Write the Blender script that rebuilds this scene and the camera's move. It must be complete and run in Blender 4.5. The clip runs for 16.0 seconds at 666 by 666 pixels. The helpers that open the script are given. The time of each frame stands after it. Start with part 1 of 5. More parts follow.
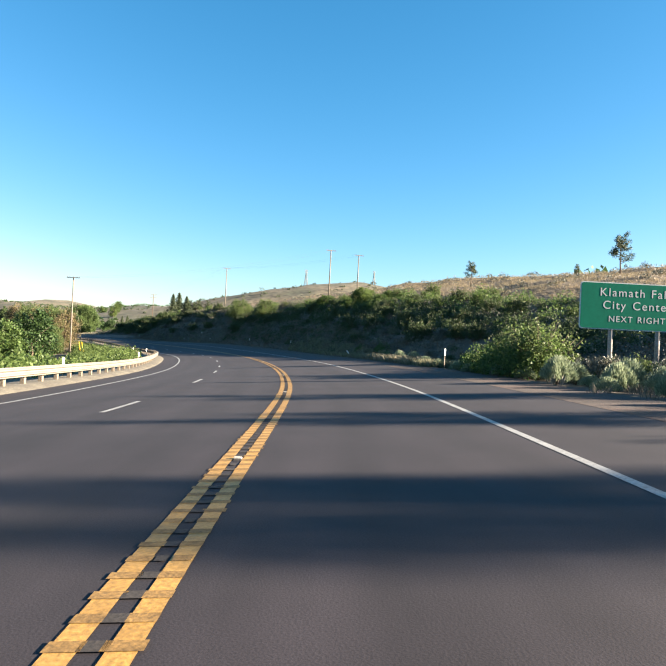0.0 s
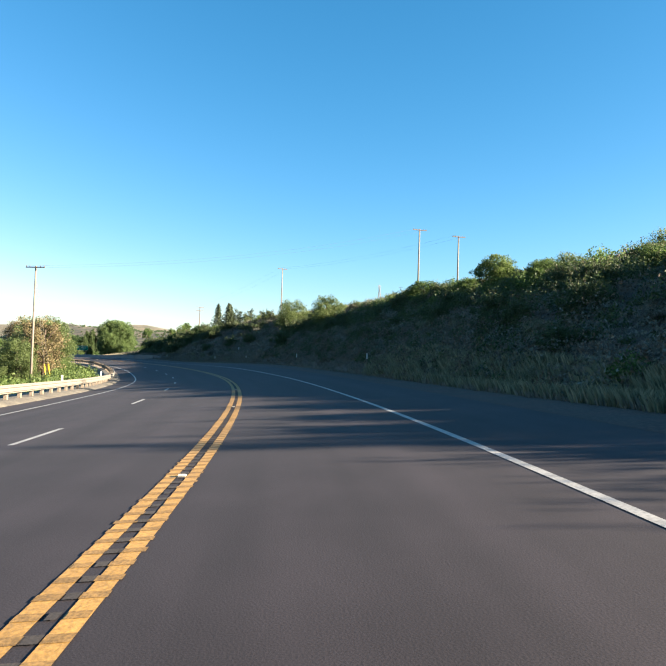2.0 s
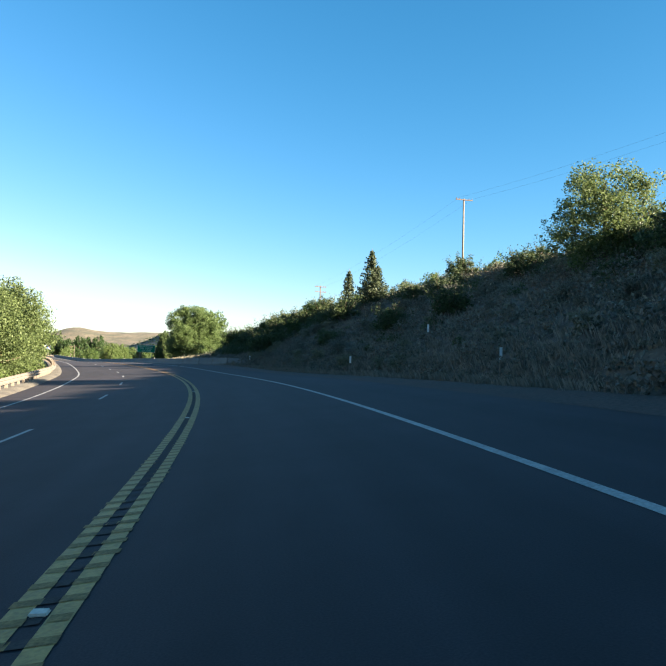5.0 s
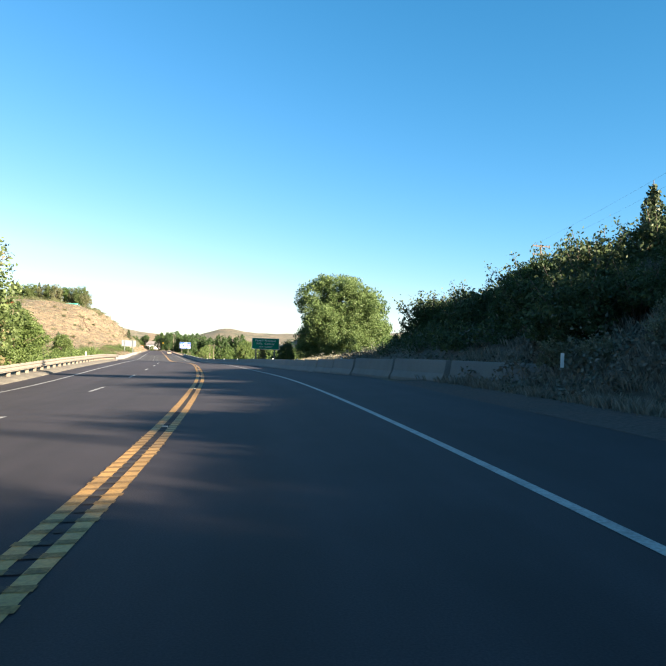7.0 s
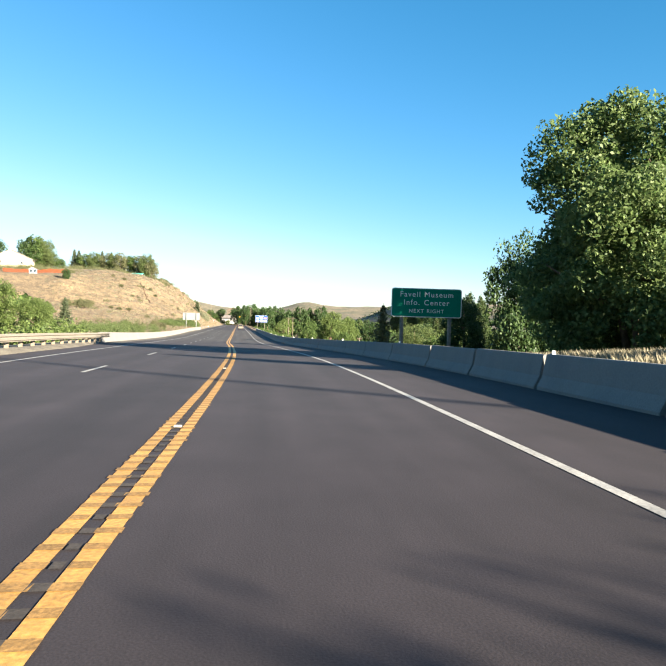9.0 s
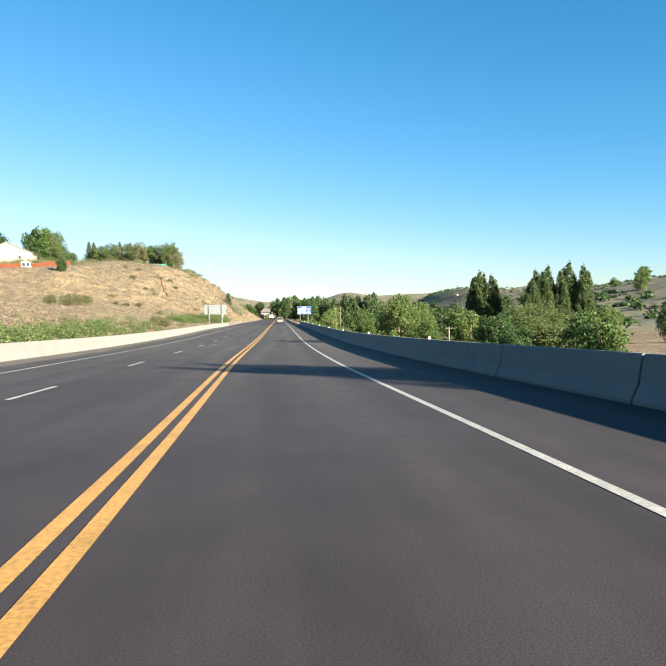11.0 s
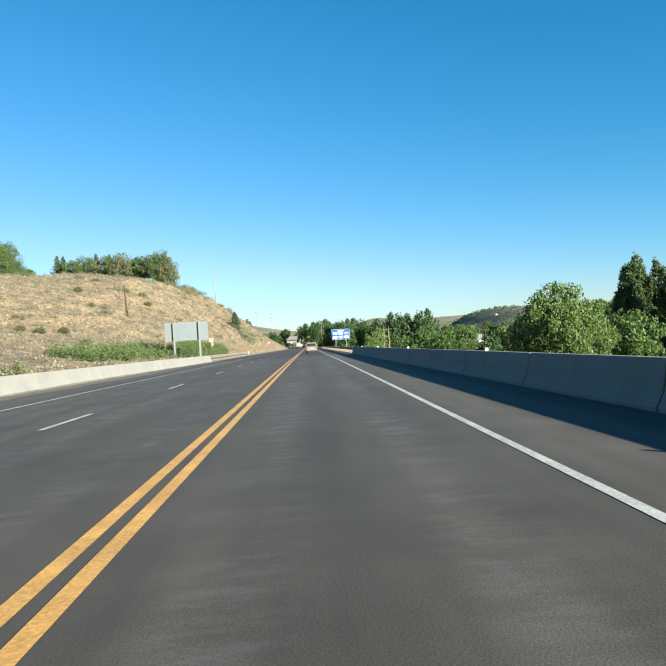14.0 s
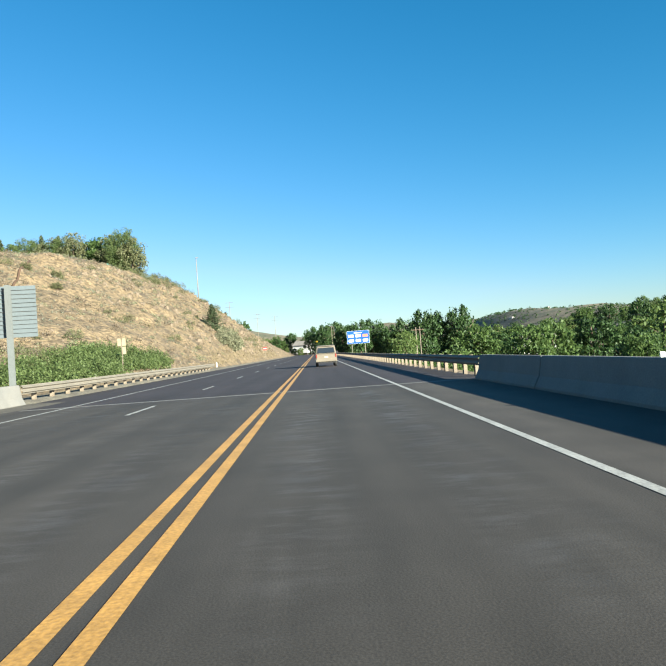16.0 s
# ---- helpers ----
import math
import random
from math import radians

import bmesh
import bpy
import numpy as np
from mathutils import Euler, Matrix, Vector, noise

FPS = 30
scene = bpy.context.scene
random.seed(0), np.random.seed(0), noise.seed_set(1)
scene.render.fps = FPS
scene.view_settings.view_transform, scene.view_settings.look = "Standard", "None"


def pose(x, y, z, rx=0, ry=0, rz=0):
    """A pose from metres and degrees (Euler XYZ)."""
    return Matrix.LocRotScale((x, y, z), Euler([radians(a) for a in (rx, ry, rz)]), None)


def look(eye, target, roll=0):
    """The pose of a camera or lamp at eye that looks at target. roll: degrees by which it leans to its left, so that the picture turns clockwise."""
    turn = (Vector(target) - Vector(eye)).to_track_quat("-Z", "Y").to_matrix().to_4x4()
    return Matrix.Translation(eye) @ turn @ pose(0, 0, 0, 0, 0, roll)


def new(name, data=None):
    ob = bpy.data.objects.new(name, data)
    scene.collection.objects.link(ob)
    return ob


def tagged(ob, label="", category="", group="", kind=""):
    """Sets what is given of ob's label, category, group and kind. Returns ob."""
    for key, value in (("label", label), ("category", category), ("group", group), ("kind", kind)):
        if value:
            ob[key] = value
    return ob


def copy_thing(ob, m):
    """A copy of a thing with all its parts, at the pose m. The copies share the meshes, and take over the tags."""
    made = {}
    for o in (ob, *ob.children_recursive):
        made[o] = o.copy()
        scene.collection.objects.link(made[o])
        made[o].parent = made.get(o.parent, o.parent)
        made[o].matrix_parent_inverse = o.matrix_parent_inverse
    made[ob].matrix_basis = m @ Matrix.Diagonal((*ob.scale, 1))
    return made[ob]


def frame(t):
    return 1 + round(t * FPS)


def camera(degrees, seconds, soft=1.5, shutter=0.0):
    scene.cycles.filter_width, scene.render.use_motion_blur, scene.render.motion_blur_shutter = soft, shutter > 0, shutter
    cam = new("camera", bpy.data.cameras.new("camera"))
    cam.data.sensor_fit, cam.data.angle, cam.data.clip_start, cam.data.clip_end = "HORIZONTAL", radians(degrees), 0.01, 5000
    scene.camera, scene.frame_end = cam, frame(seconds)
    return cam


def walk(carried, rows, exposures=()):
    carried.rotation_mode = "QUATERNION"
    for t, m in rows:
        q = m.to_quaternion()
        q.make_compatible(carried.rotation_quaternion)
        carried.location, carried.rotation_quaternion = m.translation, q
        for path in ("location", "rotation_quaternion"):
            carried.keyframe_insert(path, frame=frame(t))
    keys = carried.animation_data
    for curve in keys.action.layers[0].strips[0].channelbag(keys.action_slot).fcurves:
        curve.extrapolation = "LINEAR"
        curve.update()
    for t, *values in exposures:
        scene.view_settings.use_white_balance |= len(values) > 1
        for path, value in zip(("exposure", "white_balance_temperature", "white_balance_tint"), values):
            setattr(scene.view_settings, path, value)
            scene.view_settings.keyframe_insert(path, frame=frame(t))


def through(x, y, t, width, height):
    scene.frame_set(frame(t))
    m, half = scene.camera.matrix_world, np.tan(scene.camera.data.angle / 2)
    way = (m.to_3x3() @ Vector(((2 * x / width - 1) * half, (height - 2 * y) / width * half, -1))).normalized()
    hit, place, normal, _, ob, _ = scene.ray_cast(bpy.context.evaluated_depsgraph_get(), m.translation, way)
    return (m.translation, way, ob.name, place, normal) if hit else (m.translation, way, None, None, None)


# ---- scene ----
import itertools

# ---- camera ----
cam = camera(52.8, 16.0)
ROWS = [  # seconds, x, y, z, pitch, roll, yaw
    (0.0, -84.32, -394.89, 4.81, 0.44, -2.87, -43.74),
    (0.5, -76.06, -386.08, 4.59, 0.83, -2.36, -42.41),
    (1.0, -68.13, -376.91, 4.36, 0.91, -1.98, -41.23),
    (1.5, -60.47, -367.41, 4.12, 1.36, -1.77, -39.70),
    (2.0, -53.06, -357.62, 4.00, 1.90, -1.88, -37.43),
    (2.5, -46.14, -347.32, 3.82, 1.89, -2.21, -36.20),
    (3.0, -39.68, -336.50, 3.63, 1.90, -2.44, -34.79),
    (3.5, -33.59, -325.22, 3.46, 1.91, -2.23, -33.27),
    (4.0, -27.82, -313.54, 3.33, 1.93, -1.88, -31.50),
    (4.5, -22.53, -301.48, 3.21, 1.97, -1.60, -29.37),
    (5.0, -17.87, -289.04, 3.11, 2.03, -1.51, -26.77),
    (5.5, -13.68, -276.36, 3.01, 2.12, -1.68, -23.61),
    (6.0, -9.70, -263.66, 2.91, 2.22, -2.04, -19.65),
    (6.5, -6.47, -250.86, 2.78, 1.82, -1.88, -16.87),
    (7.0, -4.21, -237.92, 2.71, 1.84, -2.22, -14.62),
    (7.5, -2.70, -224.88, 2.72, 1.49, -2.12, -12.60),
    (8.0, -1.52, -211.86, 2.70, 1.16, -1.96, -10.22),
    (8.5, -0.74, -198.90, 2.60, 0.21, -2.15, -8.95),
    (9.0, -0.06, -186.12, 2.53, -0.67, -1.70, -8.06),
    (9.5, 0.54, -173.40, 2.43, -1.26, -1.00, -7.11),
    (10.0, 0.82, -160.66, 2.36, -1.56, -0.24, -6.15),
    (10.5, 0.88, -147.85, 2.23, -1.63, 0.49, -5.26),
    (11.0, 0.74, -134.99, 1.92, -1.48, 1.15, -4.52),
    (11.5, 0.48, -122.04, 1.59, -1.17, 1.73, -4.01),
    (12.0, 0.37, -108.99, 1.39, -0.60, 2.29, -3.82),
    (12.5, 0.39, -95.85, 1.26, -0.11, 2.58, -3.29),
    (13.0, 0.38, -82.53, 1.22, 0.25, 2.81, -2.75),
    (13.5, 0.34, -68.91, 1.21, 0.65, 3.18, -2.49),
    (14.0, 0.30, -55.02, 1.22, 0.97, 3.49, -2.19),
    (14.5, 0.23, -41.07, 1.25, 1.44, 3.77, -1.94),
    (15.0, 0.17, -27.23, 1.25, 1.54, 3.93, -1.71),
    (15.5, 0.09, -13.55, 1.29, 1.57, 3.91, -1.63),
    (16.0, 0.02, -0.00, 1.27, 1.52, 4.03, -1.57),
]


def seat(x, y, z, pitch, roll, yaw):
    return pose(x, y, z, 90 + pitch, 0, yaw) @ pose(0, 0, 0, 0, 0, -roll)


walk(cam, [(r[0], seat(*r[1:])) for r in ROWS],
     exposures=[(0.0, 2.96, 6650, 14), (8.0, 2.94, 6650, 14), (9.0, 2.88, 6500, 11), (11.5, 2.62, 6200, 6), (12.0, 2.56, 5900, 3), (12.5, 2.40, 5800, 1), (16.0, 2.40, 5800, 1)])

# ---- light ----
SUN_EL, SUN_AZ = radians(16.8), math.atan2(0.68, -0.73)
world = bpy.data.worlds.new("world")
scene.world = world
world.use_nodes = True
wn = world.node_tree
sky = wn.nodes.new("ShaderNodeTexSky")
sky.sky_type, sky.sun_disc = "NISHITA", False
sky.sun_elevation, sky.sun_rotation = SUN_EL, SUN_AZ
sky.altitude, sky.air_density, sky.dust_density, sky.ozone_density = 1250.0, 1.0, 1.0, 2.0
# clear dry air: deep blue where the sky is dark, nearly white where it is bright
bw, span, shade_mix, tint = (wn.nodes.new(k) for k in ("ShaderNodeRGBToBW", "ShaderNodeMapRange", "ShaderNodeMix", "ShaderNodeMix"))
wn.links.new(sky.outputs[0], bw.inputs[0])
wn.links.new(bw.outputs[0], span.inputs["Value"])
span.inputs["From Min"].default_value, span.inputs["From Max"].default_value = 1.3, 5.0
shade_mix.data_type = tint.data_type = "RGBA"
tint.blend_type = "MULTIPLY"
shade_mix.inputs["A"].default_value, shade_mix.inputs["B"].default_value = (0.191, 0.637, 0.75, 1), (0.592, 0.60, 0.619, 1)
wn.links.new(span.outputs[0], shade_mix.inputs["Factor"])
wn.links.new(shade_mix.outputs["Result"], tint.inputs["B"])
tint.inputs["Factor"].default_value = 1.0
wn.links.new(sky.outputs[0], tint.inputs["A"])
wn.links.new(tint.outputs["Result"], wn.nodes["Background"].inputs[0])
wn.nodes["Background"].inputs[1].default_value = 0.05
sun = new("sun", bpy.data.lights.new("sun", "SUN"))
sun.data.energy, sun.data.angle, sun.data.color = 5.0, radians(0.6), (1.0, 0.87, 0.68)
SUN_DIR = Vector((math.sin(SUN_AZ) * math.cos(SUN_EL), math.cos(SUN_AZ) * math.cos(SUN_EL), math.sin(SUN_EL)))
sun.matrix_world = look(SUN_DIR * 50, (0, 0, 0))

# ---- materials ----


def mat(name, color, rough=0.8, metal=0.0, vary=0.25, scale=4.0, fine=40.0, bump=0.15, second=None, coords="Object", spec=0.4, depth=0.02):
    """Two-scale noise over a base colour, with fine relief. second: a colour mixed in by the larger noise."""
    m = bpy.data.materials.new(name)
    m.use_nodes = True
    n, l = m.node_tree.nodes, m.node_tree.links
    b = n["Principled BSDF"]
    b.inputs["Roughness"].default_value, b.inputs["Metallic"].default_value = rough, metal
    b.inputs["Specular IOR Level"].default_value = spec
    tc = n.new("ShaderNodeTexCoord")
    big, small = n.new("ShaderNodeTexNoise"), n.new("ShaderNodeTexNoise")
    big.inputs["Scale"].default_value, small.inputs["Scale"].default_value = scale, fine
    big.inputs["Detail"].default_value, small.inputs["Detail"].default_value = 6, 4
    for t in (big, small):
        l.new(tc.outputs[coords], t.inputs["Vector"])
    second = second or tuple(v * (1 - vary) for v in color)
    r1 = n.new("ShaderNodeMapRange")
    r1.inputs["From Min"].default_value, r1.inputs["From Max"].default_value = 0.35, 0.65
    l.new(big.outputs["Fac"], r1.inputs["Value"])
    mix = n.new("ShaderNodeMix")
    mix.data_type = "RGBA"
    mix.inputs["A"].default_value, mix.inputs["B"].default_value = (*color, 1), (*second, 1)
    l.new(r1.outputs[0], mix.inputs["Factor"])
    r2 = n.new("ShaderNodeMapRange")
    r2.inputs["From Min"].default_value, r2.inputs["From Max"].default_value = 0.3, 0.7
    r2.inputs["To Min"].default_value, r2.inputs["To Max"].default_value = 1 - vary, 1 + vary
    l.new(small.outputs["Fac"], r2.inputs["Value"])
    mul = n.new("ShaderNodeVectorMath")
    mul.operation = "SCALE"
    l.new(mix.outputs["Result"], mul.inputs[0])
    l.new(r2.outputs[0], mul.inputs["Scale"])
    l.new(mul.outputs[0], b.inputs["Base Color"])
    if bump:
        bp = n.new("ShaderNodeBump")
        bp.inputs["Strength"].default_value, bp.inputs["Distance"].default_value = bump, depth
        l.new(small.outputs["Fac"], bp.inputs["Height"])
        l.new(bp.outputs[0], b.inputs["Normal"])
    return m


def leaf_mat(name, dark, light, rough=0.55, through=0.35):
    """Leaves: a colour of its own for every clump, and light that shines through."""
    m = bpy.data.materials.new(name)
    m.use_nodes = True
    n, l = m.node_tree.nodes, m.node_tree.links
    b = n["Principled BSDF"]
    b.inputs["Roughness"].default_value = rough
    b.inputs["Specular IOR Level"].default_value = 0.25
    g, r = n.new("ShaderNodeNewGeometry"), n.new("ShaderNodeValToRGB")
    r.color_ramp.elements[0].color, r.color_ramp.elements[1].color = (*dark, 1), (*light, 1)
    l.new(g.outputs["Random Per Island"], r.inputs[0])
    t, mixs = n.new("ShaderNodeBsdfTranslucent"), n.new("ShaderNodeMixShader")
    mixs.inputs[0].default_value = through
    l.new(r.outputs[0], b.inputs["Base Color"])
    l.new(r.outputs[0], t.inputs[0])
    l.new(b.outputs[0], mixs.inputs[1])
    l.new(t.outputs[0], mixs.inputs[2])
    l.new(mixs.outputs[0], n["Material Output"].inputs[0])
    return m


def asphalt():
    """Dark asphalt: stone grain, blotches, and streaks and polished wheel tracks that run along the road (UV: metres along, metres across)."""
    m = bpy.data.materials.new("asphalt")
    m.use_nodes = True
    n, l = m.node_tree.nodes, m.node_tree.links
    b = n["Principled BSDF"]
    b.inputs["Roughness"].default_value, b.inputs["Specular IOR Level"].default_value = 0.8, 0.3
    tc = n.new("ShaderNodeTexCoord")
    total = None
    for along, across, detail, low, high in ((0.035, 1.1, 5, 0.72, 1.3), (0.9, 1.6, 5, 0.86, 1.14), (70.0, 70.0, 3, 0.7, 1.3), (0.5, 0.09, 4, 0.88, 1.13)):
        mp, no, mr = n.new("ShaderNodeMapping"), n.new("ShaderNodeTexNoise"), n.new("ShaderNodeMapRange")
        mp.inputs["Scale"].default_value = (along, across, 1)
        no.inputs["Scale"].default_value, no.inputs["Detail"].default_value = 1.0, detail
        mr.inputs["From Min"].default_value, mr.inputs["From Max"].default_value = 0.3, 0.7
        mr.inputs["To Min"].default_value, mr.inputs["To Max"].default_value = low, high
        l.new(tc.outputs["UV"], mp.inputs[0])
        l.new(mp.outputs[0], no.inputs["Vector"])
        l.new(no.outputs["Fac"], mr.inputs["Value"])
        if along > 20:
            bp = n.new("ShaderNodeBump")
            bp.inputs["Strength"].default_value, bp.inputs["Distance"].default_value = 0.25, 0.006
            l.new(no.outputs["Fac"], bp.inputs["Height"])
            l.new(bp.outputs[0], b.inputs["Normal"])
        if total is None:
            total = mr.outputs[0]
        else:
            mu = n.new("ShaderNodeMath")
            mu.operation = "MULTIPLY"
            l.new(total, mu.inputs[0])
            l.new(mr.outputs[0], mu.inputs[1])
            total = mu.outputs[0]
    # polished patches in the wheel tracks and a paler shoulder on the bridge
    def math_node(op, a, b_):
        q = n.new("ShaderNodeMath")
        q.operation = op
        for k, val in enumerate((a, b_)):
            if isinstance(val, (int, float)):
                q.inputs[k].default_value = val
            else:
                l.new(val, q.inputs[k])
        return q.outputs[0]

    def fade(value, a, b_, lo, hi):
        q = n.new("ShaderNodeMapRange")
        for key, val in zip(("From Min", "From Max", "To Min", "To Max"), (a, b_, lo, hi)):
            q.inputs[key].default_value = val
        l.new(value, q.inputs["Value"])
        return q.outputs[0]

    uv = n.new("ShaderNodeSeparateXYZ")
    l.new(tc.outputs["UV"], uv.inputs[0])
    along_, across_ = uv.outputs[0], uv.outputs[1]
    deck = math_node("MULTIPLY", fade(along_, 285, 330, 0, 1), fade(along_, 438.5, 440.5, 1, 0))
    track = None
    for centre in (0.65, -3.2, -6.6):
        d = math_node("ABSOLUTE", math_node("SUBTRACT", math_node("ABSOLUTE", math_node("SUBTRACT", across_, centre), 0), 0.85), 0)
        band = fade(d, 0.15, 0.6, 1, 0)
        track = band if track is None else math_node("MAXIMUM", track, band)
    mp, no = n.new("ShaderNodeMapping"), n.new("ShaderNodeTexNoise")
    mp.inputs["Scale"].default_value = (3.6, 1.1, 1)
    no.inputs["Scale"].default_value, no.inputs["Detail"].default_value, no.inputs["Roughness"].default_value = 1.0, 8, 0.7
    l.new(tc.outputs["UV"], mp.inputs[0])
    l.new(mp.outputs[0], no.inputs["Vector"])
    mp2, patch = n.new("ShaderNodeMapping"), n.new("ShaderNodeTexNoise")
    mp2.inputs["Scale"].default_value = (0.14, 0.55, 1)
    patch.inputs["Scale"].default_value, patch.inputs["Detail"].default_value = 1.0, 4
    l.new(tc.outputs["UV"], mp2.inputs[0])
    l.new(mp2.outputs[0], patch.inputs["Vector"])
    scuffs = math_node("MULTIPLY", fade(no.outputs["Fac"], 0.46, 0.62, 0, 1), fade(patch.outputs["Fac"], 0.42, 0.6, 0.12, 1))
    worn = math_node("MULTIPLY", math_node("MULTIPLY", scuffs, track), deck)
    pale = math_node("MULTIPLY", fade(across_, 2.6, 3.0, 0, 0.35), deck)
    # before the bridge 12% darker: the bend's shade put into the asphalt
    total = math_node("MULTIPLY", total, math_node("ADD", math_node("ADD", math_node("MULTIPLY", worn, 0.9), pale), math_node("ADD", math_node("MULTIPLY", deck, 0.4), fade(along_, 230, 285, 0.88, 1.0))))
    l.new(fade(worn, 0, 1, 0.8, 0.55), b.inputs["Roughness"])
    v = n.new("ShaderNodeVectorMath")
    v.operation = "SCALE"
    # first colour leans from green towards the tone of shaded asphalt; second for the deck
    bend_tone = n.new("ShaderNodeMix")
    bend_tone.data_type = "RGBA"
    bend_tone.inputs["A"].default_value, bend_tone.inputs["B"].default_value = (0.0243, 0.0201, 0.0230, 1), (0.0268, 0.0236, 0.0206, 1)
    l.new(deck, bend_tone.inputs["Factor"])
    l.new(bend_tone.outputs["Result"], v.inputs[0])
    l.new(total, v.inputs["Scale"])
    l.new(v.outputs[0], b.inputs["Base Color"])
    return m


ASPHALT = asphalt()
GROOVE = mat("milled_groove", (0.037, 0.03108, 0.02738), 0.9, vary=0.3, scale=3, fine=40)
# yellow line paint darkened by the shade of the grooves
GROOVE_SHADE = mat("groove_shade_yellow", (0.255, 0.145, 0.0425), 0.8, vary=0.35, scale=6, fine=40)
PALE_PLASTIC = mat("pale_marker_plastic", (0.5, 0.46, 0.38), 0.5, vary=0.2, scale=4, fine=30)
# bank soil with the slope's shade put into its colour
BANK_SHADE_SOIL = mat("shade_toned_soil", (0.0935, 0.0681, 0.0468), 0.95, vary=0.35, scale=0.3, fine=3.0, bump=0.8, second=(0.0638, 0.0494, 0.0358))
GRAVEL = mat("gravel", (0.0456, 0.0342, 0.0274), 0.95, vary=0.5, scale=0.8, fine=14, bump=0.8, second=(0.0639, 0.0365, 0.0274))
GROUND = mat("dry_ground", (0.16, 0.117, 0.0666), 0.95, vary=0.6, scale=0.42, fine=2.3, bump=1.0, second=(0.0792, 0.0612, 0.0396), depth=0.3)
PALE_GRAVEL = mat("pale_gravel", (0.131, 0.119, 0.0892), 0.95, vary=0.4, scale=0.9, fine=14, bump=0.8, second=(0.082, 0.0723, 0.0578))
WHITE = mat("white_road_paint", (0.329, 0.324, 0.302), 0.6, vary=0.28, scale=2.5, fine=30)
YELLOW = mat("yellow_road_paint", (0.419, 0.232, 0.0561), 0.6, vary=0.25, scale=2, fine=30)
CONCRETE = mat("concrete", (0.16, 0.151, 0.135), 0.85, vary=0.12, scale=0.5, fine=30, bump=0.12, second=(0.144, 0.142, 0.135))
FAR_GROUND = mat("far_slopes", (0.128, 0.106, 0.0697), 0.95, vary=0.5, scale=0.02, fine=0.16, bump=0.6, second=(0.0595, 0.062, 0.0391))


def streaked(m):
    """Adds rain streaks that run down the faces, and a darker splash zone at no fixed height."""
    n, l = m.node_tree.nodes, m.node_tree.links
    b = n["Principled BSDF"]
    src = b.inputs["Base Color"].links[0].from_socket
    tc, mp, no, mr, sc = (n.new(k) for k in ("ShaderNodeTexCoord", "ShaderNodeMapping", "ShaderNodeTexNoise", "ShaderNodeMapRange", "ShaderNodeVectorMath"))
    info = n.new("ShaderNodeObjectInfo")
    mp.inputs["Scale"].default_value = (1.0, 1.1, 0.7)
    l.new(tc.outputs["Object"], mp.inputs[0])
    l.new(info.outputs["Location"], mp.inputs["Location"])
    l.new(mp.outputs[0], no.inputs["Vector"])
    no.inputs["Scale"].default_value, no.inputs["Detail"].default_value, no.inputs["Roughness"].default_value = 1.0, 7, 0.7
    mr.inputs["From Min"].default_value, mr.inputs["From Max"].default_value = 0.32, 0.66
    mr.inputs["To Min"].default_value, mr.inputs["To Max"].default_value = 0.87, 1.06
    l.new(no.outputs["Fac"], mr.inputs["Value"])
    sc.operation = "SCALE"
    l.new(src, sc.inputs[0])
    l.new(mr.outputs[0], sc.inputs["Scale"])
    l.new(sc.outputs[0], b.inputs["Base Color"])


streaked(CONCRETE)
STEEL = mat("galvanised_steel", (0.177, 0.16, 0.132), 0.7, 0.15, vary=0.15, scale=1.5, fine=25)
WOOD = mat("weathered_wood", (0.17, 0.143, 0.112), 0.85, vary=0.3, scale=3, fine=20, bump=0.4)
TIMBER = mat("guardrail_timber", (0.184, 0.15, 0.112), 0.85, vary=0.3, scale=3, fine=20, bump=0.4)
SIGN_GREEN = mat("green_sign_sheeting", (0, 0.152, 0.0903), 0.75, vary=0.08, scale=1, fine=8, bump=0, spec=0.1)
SIGN_BLUE = mat("blue_sign_sheeting", (0.00578, 0.0614, 0.289), 0.45, vary=0.08, scale=1, fine=8, bump=0)
SIGN_WHITE = mat("white_sign_sheeting", (0.574, 0.589, 0.566), 0.45, vary=0.05, scale=1, fine=8, bump=0)
SIGN_YELLOW = mat("yellow_sign_sheeting", (0.75, 0.45, 0.02), 0.45, vary=0.05, scale=1, fine=8, bump=0)
ALUMINIUM = mat("bare_aluminium", (0.08, 0.0973, 0.107), 0.5, 0.1, vary=0.08, scale=1, fine=10, bump=0.05)
BARK = mat("bark", (0.12, 0.085, 0.06), 0.9, vary=0.4, scale=4, fine=20, bump=0.6)
LEAF = leaf_mat("green_leaves", (0.033, 0.0656, 0.0173), (0.114, 0.17, 0.049), through=0.5)
LEAF_POPLAR = leaf_mat("poplar_leaves", (0.0229, 0.044, 0.0158), (0.0836, 0.119, 0.0396))
LEAF_SUN = leaf_mat("yellow_green_leaves", (0.049, 0.0851, 0.0205), (0.14, 0.19, 0.0581), through=0.5)
LEAF_OLIVE = leaf_mat("olive_leaves", (0.0516, 0.08, 0.0252), (0.138, 0.18, 0.0648), through=0.5)
TWIG = leaf_mat("brown_twigs", (0.0672, 0.0528, 0.0384), (0.154, 0.12, 0.0816), through=0.1)
# sage leaves darkened for shaded slopes; also serve as dull tufts elsewhere
SHADE_SAGE = leaf_mat("shade_darkened_sage", (0.052, 0.0585, 0.0429), (0.163, 0.163, 0.124), through=0.15)
# green leaves darkened in colour to carry the bank's shade
LEAF_SHADE = leaf_mat("shade_toned_leaves", (0.0234, 0.0416, 0.0182), (0.078, 0.107, 0.039))
LEAF_ELM = leaf_mat("elm_leaves", (0.047, 0.0888, 0.0254), (0.141, 0.195, 0.0697), through=0.45)
